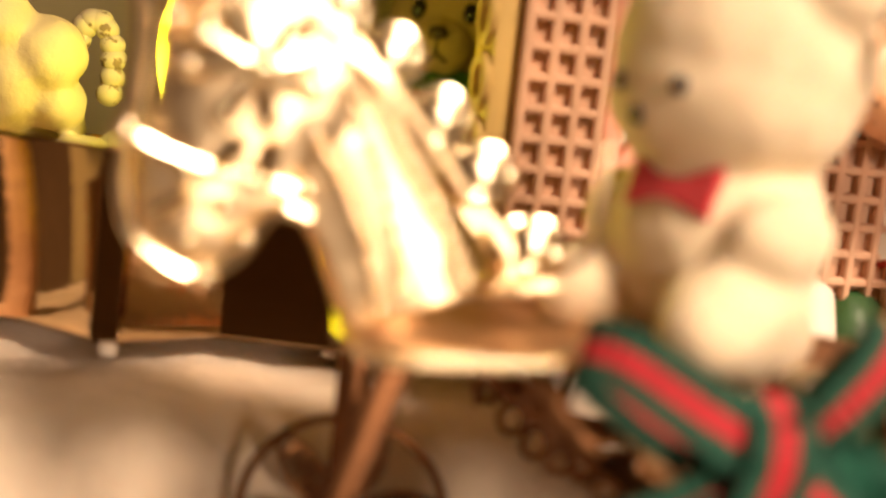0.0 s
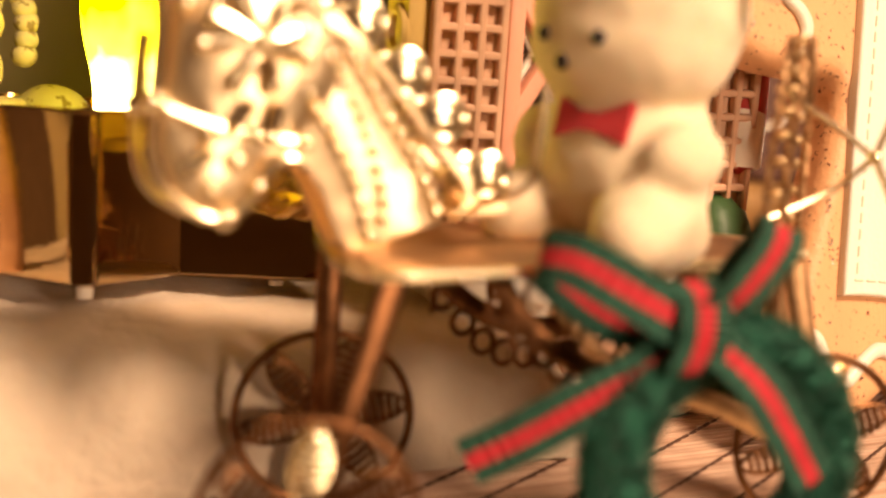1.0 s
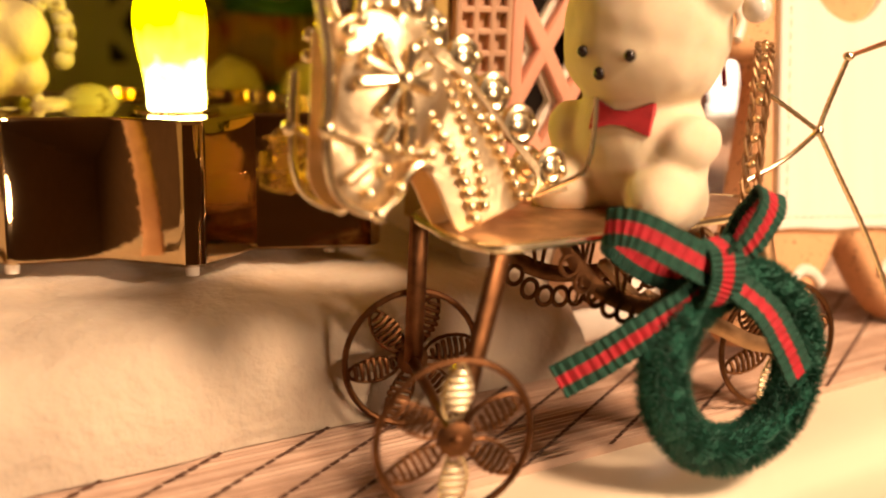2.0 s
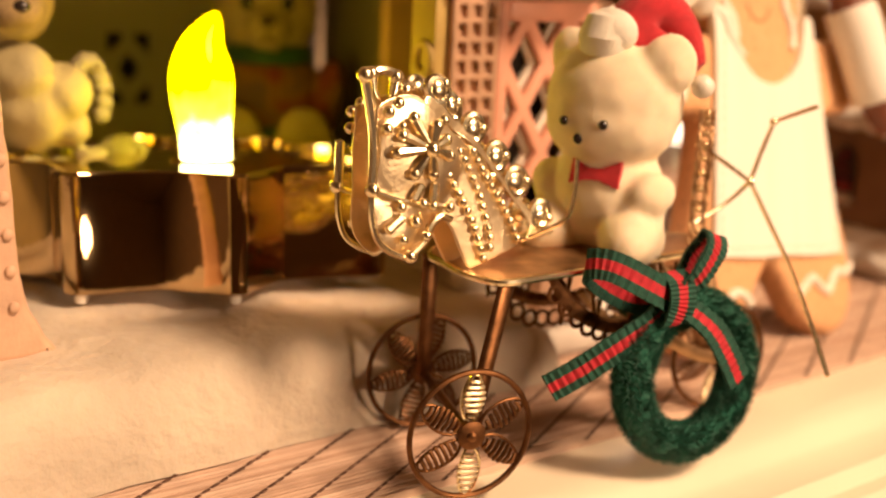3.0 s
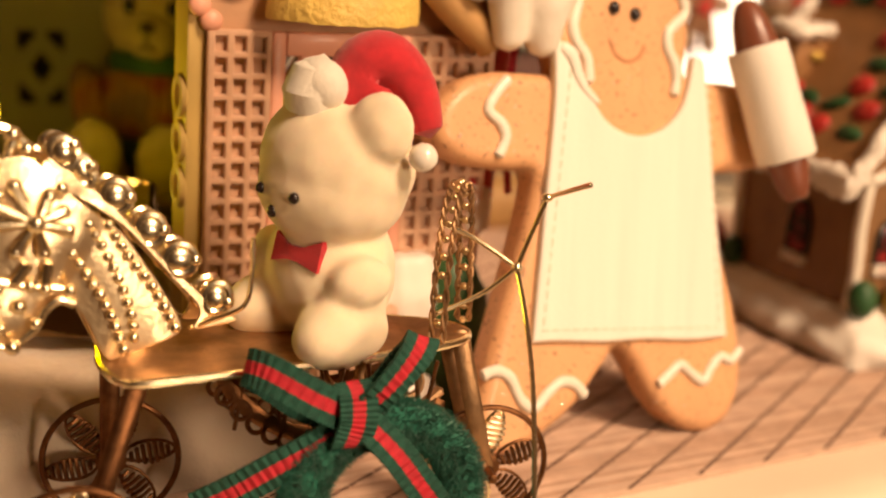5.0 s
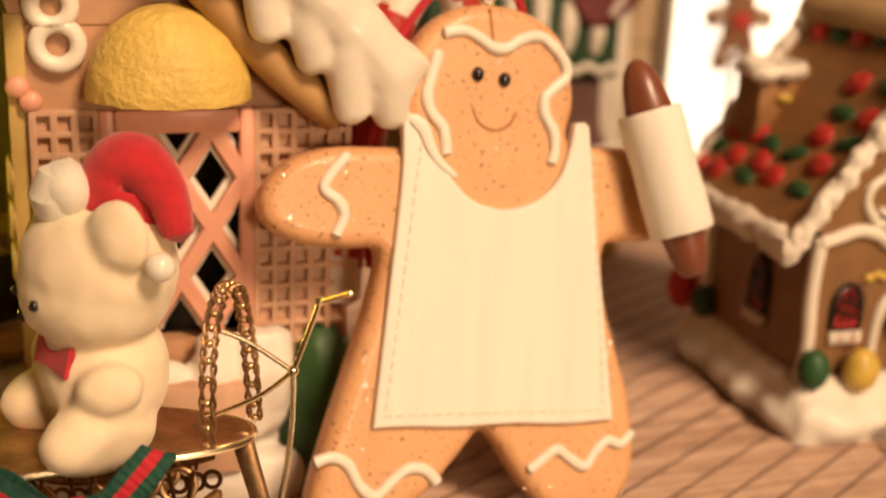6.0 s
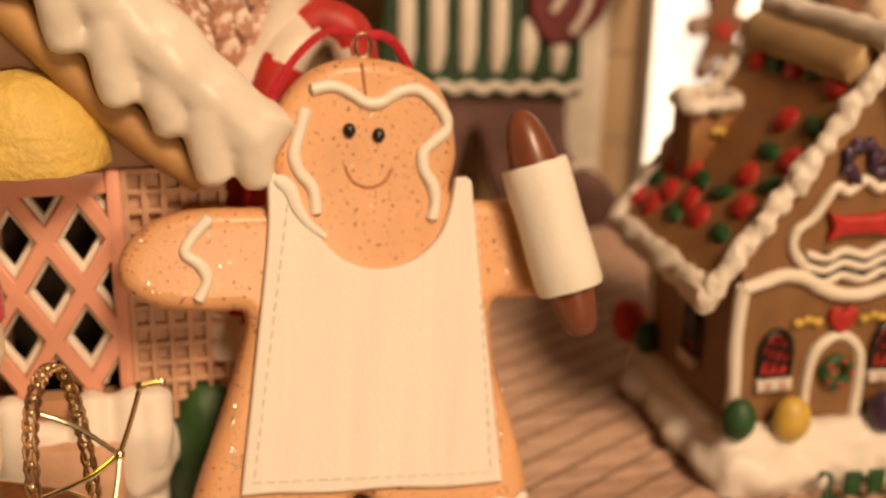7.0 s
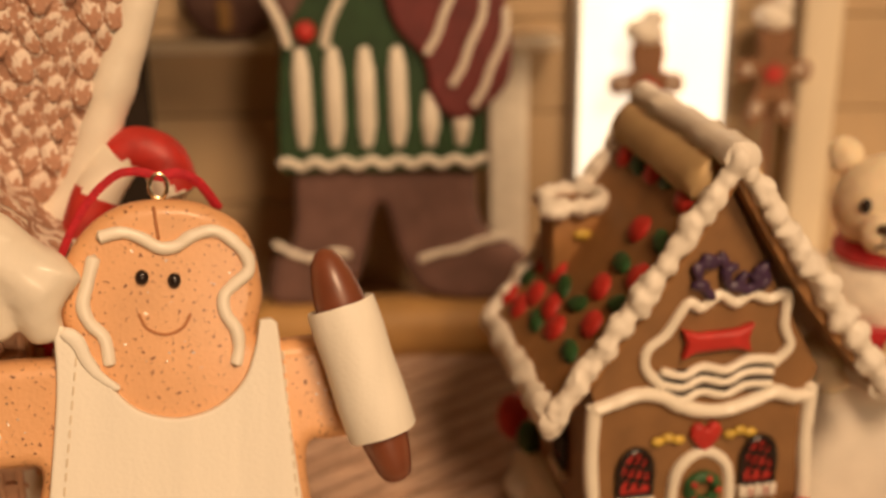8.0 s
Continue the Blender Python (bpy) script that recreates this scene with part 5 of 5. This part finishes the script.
    line = [(17.8, 14), (29, 14)] + [(23.4 + 5.6 * math.cos(a), 25 + 7.5 * math.sin(a)) for a in (math.pi * i / 12 for i in range(13))]
    cookie(bm, line, -0.8, 0.1, 0.3)
    door = part("door", bm, HOUSE_BROWN, ob)
    pipe([(17.2, 13), (17.2, 24), (18.6, 30), (23.4, 33), (28.2, 30), (29.6, 24), (29.6, 13)], 1.25, "door_icing")
    bm = bmesh.new()
    ring = [(23.4 + 2.9 * math.cos(a), -1.6, 25 + 2.9 * math.sin(a)) for a in (2 * math.pi * i / 24 for i in range(24))]
    tube(bm, ring, 1.2, 10, True)
    wobble(bm, 0.4, 0.9)
    part("door_wreath", bm, CANDY_GREEN, door)
    bm = bmesh.new()
    for i in range(5):
        a = 2 * math.pi * i / 5
        ell(bm, (23.4 + 2.9 * math.cos(a), -2.7, 25 + 2.9 * math.sin(a)), 0.7, seg=8)
    part("berries", bm, CANDY_RED, door)
    for x, y, z, r, mt in ((0.6, -3.6, 16.6, (3.7, 3.4, 4.8), CANDY_GREEN), (12.6, -4.2, 15.8, (4.3, 3.6, 5.2), CANDY_YELLOW), (35.2, -4, 15.6, (4.0, 3.5, 5.0), CANDY_PURPLE), (44.5, -4.5, 16, (4.6, 3.8, 5.4), CANDY_RED), (-3.2, 50, 17.5, (4.6, 4.6, 6.0), CANDY_RED), (-1.5, 42, 16, (3.4, 3.4, 4.4), CANDY_GREEN)):
        bm = bmesh.new()
        ell(bm, (x, y, z), r, seg=18)
        part("gumdrop", bm, mt, ob)
    # green painted figure on the base
    cu = bpy.data.curves.new("number", "FONT")
    cu.body, cu.size, cu.extrude = "2", 0.009, 0.0004
    no = new("lettering", cu)
    cu.materials.append(CANDY_GREEN)
    no.parent = ob
    no.matrix_basis = place(14.5, -15.0, 2.0, 74, 0, 0)
    for k in range(3):
        bm = bmesh.new()
        box(bm, 20.5 + k * 5.5, 24.3 + k * 5.5, -15.2, -14.0, 2.4, 8.0, 0.4, pose(0, 0, 0))
        part("painted_mark", bm, CANDY_GREEN, ob)
    tagged(no, "green painted numeral on the snow base")


# ---- background ----
def niche():
    """A card wall with diamond-shaped holes behind the candle, and the toys before it."""
    bm = bmesh.new()
    m = place(-30.5, 297, 46)
    x0, x1, z0, z1 = -150, 55, -50, 170
    cells = ((0, 0, 3.3, 4.8), (-3.6, 8.0, 2.6, 2.6), (3.6, 8.0, 2.6, 2.6), (-3.6, -8.0, 2.6, 2.6), (3.6, -8.0, 2.6, 2.6))
    for b in ((x0, x1, 0, 3, 14, z1), (x0, x1, 0, 3, z0, -14), (x0, -13, 0, 3, -14, 14), (13, x1, 0, 3, -14, 14)):
        box(bm, *b)
    card = solid("niche_panel", bm, NICHE, "card wall with diamond cut-outs, its colour darkened for shade", "wall", m, kind="structure")
    bm = bmesh.new()
    # the pierced middle, as a sheet with its holes cut out
    n = 52
    grid = {}
    for i in range(n):
        for j in range(n):
            x, z = -14 + 28 * (i + 0.5) / n, -14 + 28 * (j + 0.5) / n
            hole = False
            for cx, cz, rx, rz in cells:
                if cx == 0:
                    hole |= abs(x) / rx + abs(z) / rz < 1
                else:
                    sx, sz = (x - cx) * (1 if cx > 0 else -1), (z - cz) * (1 if cz > 0 else -1)
                    hole |= sx < rx and sz < rz and sx + sz > -1.2 and sx > -2.2 and sz > -3.0
            if not hole:
                q = []
                for a, b in ((i, j), (i + 1, j), (i + 1, j + 1), (i, j + 1)):
                    if (a, b) not in grid:
                        grid[a, b] = bm.verts.new((-14 + 28 * a / n, 1.4, -14 + 28 * b / n))
                    q.append(grid[a, b])
                bm.faces.new(q)
    ret = bmesh.ops.extrude_face_region(bm, geom=bm.faces[:])
    for v in [g for g in ret["geom"] if isinstance(g, bmesh.types.BMVert)]:
        v.co.y += 1.6
    part("pierced_sheet", bm, NICHE, card, smooth=False)
    # boards added out of view to block the lamps from the niche
    for name, bb in (("shade_side", (31, 34, 165, 297, -1, 107)), ("shade_top", (-180, 34, 150, 300, 107, 110)), ("shade_end", (-183, -180, 150, 300, -1, 110))):
        bm = bmesh.new()
        box(bm, *bb, 0.4)
        solid(name, bm, NICHE, "unseen board added to keep lamp light out of the niche", "board", kind="structure")
    # near-black sheet added so the cut-outs look shaded
    bm = bmesh.new()
    box(bm, -150, 40, 330, 333, -1, 200)
    solid("hole_shade", bm, DARK, "near-black sheet standing for the shade behind the pierced card", "board", kind="structure")


def sitting_bear(x, y, z, rz, size, jumper, stripe, name_label, hatc=None, fur=None):
    bm = bmesh.new()
    ell(bm, (0, 0, 41), (14, 12.5, 12.5), seg=28)
    ell(bm, (0, -11, 37.5), (6.4, 5, 5.2), seg=20)
    ell(bm, (0, 0, 18), (16.5, 13, 17), seg=28, mat=1)
    for s in (-1, 1):
        ell(bm, (s * 11.5, 2, 52), (4.6, 3, 4.8), seg=18)
        ell(bm, (s * 16, -4, 20), (5, 7, 11), pose(0, 0, 0, 25, s * 12, 0), 18, mat=1)
        ell(bm, (s * 14, -9, 9.5), (5.0, 5.0, 4.4), seg=16)
        ell(bm, (s * 9.5, -15, 4), (6, 10, 6), pose(0, 0, 0, 0, 0, s * 14), 20)
        ell(bm, (s * 9.0, -25, 9.5), (6, 9, 6.5), seg=18)
        ell(bm, (s * 9.0, -31, 13.0), (7.6, 4.4, 8.6), pose(0, 0, 0, -12, 0, s * 14), 22)
    wobble(bm, 0.7, 0.35)
    lathe(bm, [(8, 29.5), (12.5, 29), (13, 31), (12, 33), (9, 34)], mat=2)
    for s in (-1, 1):
        ell(bm, (s * 5.2, -11.4, 43.6), (1.5, 1.2, 1.9), seg=12, mat=3)
    ell(bm, (0, -15.6, 39.6), (2.0, 1.1, 1.3), seg=12, mat=4)
    tube(bm, [(0, -15.8, 38.5), (0, -15.9, 35.6)], 0.35, 6, mat=4)
    tube(bm, spline([(-2, -15.2, 34.6), (0, -15.8, 35.6), (2, -15.2, 34.6)], 4), 0.35, 6, mat=4)
    lathe(bm, [(15.6, 8.5), (16.7, 10.5), (16.9, 13), (16.4, 14.5)], mat=2)
    if hatc:
        ell(bm, (0, -1, 53), (9, 8, 4.6), seg=20, mat=5)
        ell(bm, (6, -5, 53.5), (4.5, 3.5, 3.2), seg=14, mat=2)
    ob = solid("teddy_bear", bm, [fur or BEAR, jumper, stripe, BLACK, material("nose_brown", (0.06, 0.03, 0.015), 0.4), hatc or stripe], name_label, "bear", place(x, y, z, 0, 0, rz))
    ob.scale = (size, size, size * 1.1)


def knit():
    m = bpy.data.materials.new("knitted_wool")
    m.use_nodes = True
    n, l = m.node_tree.nodes, m.node_tree.links
    b = n["Principled BSDF"]
    co = n.new("ShaderNodeTexCoord")
    wv = n.new("ShaderNodeTexWave")
    wv.wave_type, wv.bands_direction = "BANDS", "X"
    wv.inputs["Scale"].default_value = 110
    wv.inputs["Distortion"].default_value = 3
    l.new(co.outputs["Object"], wv.inputs["Vector"])
    nz = n.new("ShaderNodeTexNoise")
    nz.inputs["Scale"].default_value = 90
    l.new(co.outputs["Object"], nz.inputs["Vector"])
    r = n.new("ShaderNodeValToRGB")
    r.color_ramp.elements[0].position, r.color_ramp.elements[1].position = 0.38, 0.62
    r.color_ramp.elements[0].color, r.color_ramp.elements[1].color = (0.28, 0.045, 0.03, 1), (0.2, 0.1, 0.05, 1)
    e = r.color_ramp.elements.new(0.52)
    e.color = (0.32, 0.13, 0.03, 1)
    l.new(nz.outputs["Fac"], r.inputs["Fac"])
    l.new(r.outputs["Color"], b.inputs["Base Color"])
    bp = n.new("ShaderNodeBump")
    bp.inputs["Strength"].default_value, bp.inputs["Distance"].default_value = 0.9, 0.0008
    l.new(wv.outputs["Fac"], bp.inputs["Height"])
    l.new(bp.outputs["Normal"], b.inputs["Normal"])
    b.inputs["Roughness"].default_value = 0.95
    return m


def bonnet_doll():
    """A bear in a pale puffed dress, seen in part beside the candle."""
    # dress and print are darkened in colour for the niche's shade
    cream = material("pale_dress", (0.38, 0.31, 0.15), 0.7, vary=0.12, bump=0.4)
    # BEAR fur again, with the shade put into a darker colour
    shaded_fur = material("shaded_resin_fur", (0.3, 0.2, 0.09), 0.75, 0, 0.2, 200, 0.7, 1300, bump_mm=0.8)
    print_cloth = material("flowered_cloth", (0.3, 0.25, 0.15), 0.8, second=(0.12, 0.08, 0.03), amount=0.42, fine=450)
    bm = bmesh.new()
    ell(bm, (7, -11, 31), (9, 8, 9.5), seg=26)
    ell(bm, (13, -12, 34), (6, 6.5, 6.5), seg=20)
    ell(bm, (5, -14, 38), (7, 6, 6), seg=20)
    ell(bm, (14, -10, 27), (5, 6, 5), seg=18)
    ell(bm, (0, 0, 20), (16, 12, 18), seg=26)
    for i in range(14):
        a = 2 * math.pi * i / 14
        ell(bm, (9 + 10.5 * math.cos(a), -10 + 8 * math.sin(a), 20 + 0.8 * math.cos(i * 2.4)), (3.6, 3.6, 1.3), seg=12)
    bm = soft(bm, 0.7, 3)
    for f in bm.faces:
        f.material_index = 1
    ell(bm, (0, -6, 54), (13, 12, 12), seg=26)
    ell(bm, (4, -17, 51), (5.5, 4.5, 4), seg=16)
    ell(bm, (5, -21, 52), (1.8, 1.2, 1.4), seg=10, mat=3)
    ell(bm, (-2, -17.5, 57), (1.3, 1.0, 1.5), seg=10, mat=3)
    ell(bm, (25, -6, 14), (8.5, 7, 10), pose(0, 0, 0, 0, 20, 0), 22, mat=2)
    for i in range(9):
        a = math.pi * i / 8 - 0.6
        ell(bm, (19 + 3 * math.cos(a), -7, 33 + 7 * math.sin(a)), (2.2, 2, 2), seg=10, mat=2)
    ell(bm, (0, -4, 60), (14.5, 13, 9), seg=24, mat=1)
    tube(bm, [(14 * math.cos(a), -4 + 12.5 * math.sin(a), 58.5) for a in (2 * math.pi * i / 28 for i in range(28))], 2.2, 8, True, mat=1)
    wobble(bm, 0.7, 0.2)
    solid("bonnet_bear", bm, [shaded_fur, cream, print_cloth, BLACK], "small resin bear in a pale puffed dress and bonnet", "bear", place(-76, 196, 18.5, 0, 0, 0))


def trellis_post():
    ob = thing("waffle_post", place(-79, 119, 17, 0, 0, 14), "slender pinkish waffle post with a spread foot", "ornament")
    bm = bmesh.new()
    line = spline([(-9, 0), (6.5, 0), (6, 3), (3.4, 8), (2.0, 16), (1.2, 30), (-0.6, 50), (-3, 80), (-9, 80)], 5)
    cookie(bm, [(p.x, p.y) for p in line] , 0, 6, 1.2, 0, 3)
    wobble(bm, 0.3, 0.4)
    part("body", bm, WAFFLE, ob)
    bm = bmesh.new()
    for i in range(11):
        z = 9 + 6 * i
        ell(bm, (1.0 - z * 0.05, -0.1, z), (1.0, 0.7, 1.1), seg=8)
    part("knobs", bm, WAFFLE, ob)


def kilt_figure():
    """A tall brown cookie figure with a striped green apron, behind the house."""
    ob = thing("cookie_figure", place(115, 300, -2.5, 0, 0, 2), "tall brown cookie figure in a green striped apron", "ornament")
    bm = bmesh.new()
    box(bm, -44, 38, -9, 9, 0, 19, 8, seg=5)
    wobble(bm, 1.0, 0.1)
    part("base", bm, LOAF, ob, "tan rounded wooden base")
    bm = bmesh.new()
    line = spline([(-36, 22), (-34, 33), (-28, 40), (-27, 62), (-29, 96), (-30, 108), (-58, 112), (-66, 122), (-58, 132), (-28, 134), (0, 136), (28, 134), (58, 132), (66, 122), (58, 112), (30, 108), (29, 96), (27, 62), (29, 42), (40, 34), (46, 25), (38, 18), (14, 20), (5, 30), (1, 44), (-1, 50), (-4, 44), (-8, 28), (-16, 19), (-32, 18)], 4, True)
    cookie(bm, [(p.x, p.y) for p in line], -4, 6, 3.5, 0, 4)
    part("body", bm, PLUM, ob, "plum brown cookie body")
    bm = bmesh.new()
    ell(bm, (0, 1, 156), (24, 6, 24), seg=24)
    part("head", bm, PLUM, ob)
    bm = bmesh.new()
    line = [(-30, 61.5), (-24, 60.6), (-12, 61.4), (0, 60.6), (12, 61.4), (24, 60.6), (30, 61.5), (29.5, 80), (27, 101), (20, 112), (8, 120), (-8, 120), (-20, 112), (-27, 101), (-29.5, 80)]
    cookie(bm, line, -6.2, 7.4, 0.8)
    ap = part("apron", bm, KILT, ob, "dark green painted apron with cream stripes")
    for i in range(6):
        x = -22.4 + 9.0 * i
        bm = bmesh.new()
        top = 97 if i < 4 else 84 - (i - 4) * 3
        tube(bm, [(x, -6.2, 69), (x + 0.3, -7.2, 75), (x + 0.2, -7.2, top - 6), (x, -6.2, top)], [1.6, 2.6, 2.6, 1.6], 12, flat=0.6, flat_dir=(0, 1, 0))
        part("stripe", bm, ICING, ap)
    bm = bmesh.new()
    tube(bm, [(-29.6 + 59 * i / 40, -6.6, 64 + 1.0 * math.sin(i * 1.15)) for i in range(41)], 1.3, 8)
    part("hem_icing", bm, ICING, ap)
    for x, s in ((-25.5, -1), (-15.5, 1)):
        bm = bmesh.new()
        tube(bm, spline([(x, -6.4, 98), (x + s * 2, -6.6, 105), (x + s * 6, -6.4, 113)], 5), 1.4, 8)
        part("strap_icing", bm, ICING, ap)
    bm = bmesh.new()
    ell(bm, (-20.5, -7, 102), 3.2, seg=14)
    part("button", bm, CANDY_RED, ap)
    bm = bmesh.new()
    line = spline([(2, 118), (14, 122), (30, 120), (36, 104), (36, 88), (28, 79), (20, 77), (14, 84), (12, 94), (4, 104)], 5, True)
    cookie(bm, [(p.x, p.y) for p in line], -9.2, -5.5, 1.6)
    st = part("stocking", bm, MAROON, ob, "maroon painted stocking with wavy icing")
    for x, z in ((13, 105), (20, 96), (26, 90)):
        bm = bmesh.new()
        tube(bm, spline([(x, -9.3, z - 13 + 4), (x + 3, -9.5, z - 4), (x + 5, -9.5, z + 2), (x + 8.5, -9.3, z + 10), (x + 9, -9.2, z + 18)], 5), 1.15, 8)
        part("stocking_icing", bm, ICING, st)
    for pts in ([(-33, 39), (-27, 35.5), (-21, 34), (-15, 36), (-11, 35)], [(10, 33), (16, 35), (22, 36), (28, 38.5), (36, 40)]):
        squiggle(ob, pts, 1.2, -4.3)


def small_cookie(x, y, z, rz):
    ob = thing("cookie_man_pick", place(x, y, z, 0, 0, rz), "small brown cookie figure with a pink star and cap", "ornament", "small cookie figures by the pane")
    bm = bmesh.new()
    line = spline([(0, 16), (-4.5, 15), (-5.6, 10), (-5, 5.5), (-11, 4), (-12, 0.5), (-10, -2), (-5, -1.6), (-6.5, -8), (-8, -14.5), (-5, -17), (-1.8, -13.5), (0, -8), (1.8, -13.5), (5, -17), (8, -14.5), (6.5, -8), (5, -1.6), (10, -2), (12, 0.5), (11, 4), (5, 5.5), (5.6, 10), (4.5, 15)], 4, True)
    cookie(bm, [(p.x, p.y) for p in line], -2, 2, 1.4, 0, 3)
    part("body", bm, material("cookie_brown", (0.25, 0.12, 0.06), 0.7) if "cookie_brown" not in bpy.data.materials else bpy.data.materials["cookie_brown"], ob)
    bm = bmesh.new()
    star = [((4.2 if i % 2 == 0 else 2.3) * math.sin(2 * math.pi * i / 10), 0.5 + (4.2 if i % 2 == 0 else 2.3) * math.cos(2 * math.pi * i / 10)) for i in range(10)]
    cookie(bm, star, -3.4, -1.8, 0.6)
    part("star", bm, CANDY_RED, ob, "pinkish red star")
    bm = bmesh.new()
    ell(bm, (-1, 0, 18), (6.4, 4, 4.2), pose(0, 0, 0, 0, 15, 0), 16)
    ell(bm, (1.5, 0, 22), (3.6, 3, 3), seg=14)
    wobble(bm, 0.6, 0.4)
    part("cap", bm, SNOW, ob)
    for pts in ([(-9.5, 1), (-8.2, 2.8), (-6.8, 0.6)], [(9.5, 1), (8.2, 2.8), (6.8, 0.6)], [(-5.8, -13), (-4.6, -9), (-3.4, -12)], [(5.8, -13), (4.6, -9), (3.4, -12)]):
        squiggle(ob, pts, 0.6, -2.1)
    bm = bmesh.new()
    tube(bm, [(0, 1, -12), (0, 1, -z + 1)], 0.9, 8)
    part("stick", bm, PIN_WOOD, ob)


def backdrop():
    # boards of the wall panel behind the figures
    bm = bmesh.new()
    box(bm, 20, 500, 358.2, 362, 0, 310)
    panel = solid("panelling", bm, BOARD, "beige painted boards behind the ornaments", "panelling", kind="structure")
    z = 0.0
    while z < 300:
        bm = bmesh.new()
        box(bm, 20, 500, 352, 358, z, z + 30.6, 0.5, seg=1)
        part("board", bm, BOARD, panel)
        z += 31
    bm = bmesh.new()
    box(bm, 20, 170, 336, 352, 85.4, 89.3, 1.2)
    solid("narrow_ledge", bm, SILL, "narrow cream painted ledge on the boards", "ledge", kind="structure")
    # mirror pane whose reflected brightness is made with emission
    ob = thing("mirror_pane", place(197, 345, 0, 0, 0, 0), "silver-framed mirror pane, its bright reflection put in as glow", "panel")
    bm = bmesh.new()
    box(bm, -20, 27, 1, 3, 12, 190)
    part("pane", bm, PANE_GLOW, ob, "white surface glowing in place of a reflection")
    for b in ((-23, -20, 0, 5, 10, 192), (27, 29, 0, 5, 10, 192), (-20, 27, 0, 5, 9, 12), (-20, 27, 0, 5, 190, 193)):
        bm = bmesh.new()
        box(bm, *b, 0.6)
        part("frame", bm, SILVER, ob)
    bm = bmesh.new()
    box(bm, -24, 30, -2, 6, 0, 9, 2)
    part("stand", bm, SILVER, ob)
    small_cookie(197.4, 338, 72.5, 4)
    small_cookie(237.5, 338, 76.5, -4)
    bm = bmesh.new()
    box(bm, 246, 259, 338, 348, 0, 240, 2)
    solid("pale_post", bm, SILL, "pale upright post by the bright mirror pane", "post", kind="structure")
    # white strip added in place of the light spilling beside the pane
    bm = bmesh.new()
    box(bm, 147.5, 160, 339, 342, 0, 84, 0.8)
    solid("light_spill_strip", bm, WHITE_FELT, "narrow white strip standing for light spilt before the boards", "card")
    # round brown figure on the ledge
    bm = bmesh.new()
    ell(bm, (0, 0, 13), (15, 8, 14.5), seg=24)
    box(bm, -2.6, 2.6, -9.5, -6, 3, 24, 0.8, mat=1)
    ell(bm, (0, 0, 34), (11, 7, 11), seg=20)
    solid("round_figure", bm, [PLUM, LOAF], "round brown figure with an orange stripe on the ledge", "ornament", place(65, 343, 89.3))
    # red and white candy cane behind the cottage eave
    cane = bmesh.new()
    line = spline([(58.5, 155, 38), (59, 156, 46), (62, 163, 64), (67, 172, 84), (70, 175, 92), (75, 177, 97.5), (81, 177, 96), (83, 177, 90)], 8)
    tube(cane, line, 4.5, 16)
    cane.faces.ensure_lookup_table()
    for f in cane.faces:
        f.material_index = 1 if int((f.calc_center_median().z * 0.95 + f.calc_center_median().x * 0.6 - 14) / 9.5) % 2 else 0
    solid("candy_cane", cane, [ICING, CANDY_RED], "red and white striped candy cane", "candy cane")
    sitting_bear(232, 216, 34, -20, 0.85, WHITE_FELT, RED_FELT, "cream toy bear with a red collar on snow", None, FLOCK)
    bm = bmesh.new()
    box(bm, 212, 266, 196, 240, 0, 34, 6, seg=3)
    wobble(bm, 1.5, 0.1)
    solid("snow_block", bm, SNOW, "white snow block under the bear", "ornament")


setting()
sill()
mat_cloth()
cotton()
candle()
horse()
flocked_bear()
wreath()
gingerbread()
cottage()
house()
niche()
sitting_bear(2, 261, 18.5, -14, 1.06, knit(), LEAF, "beige resin bear in a knitted rust jumper", ICING)
bonnet_doll()
trellis_post()
kilt_figure()
backdrop()
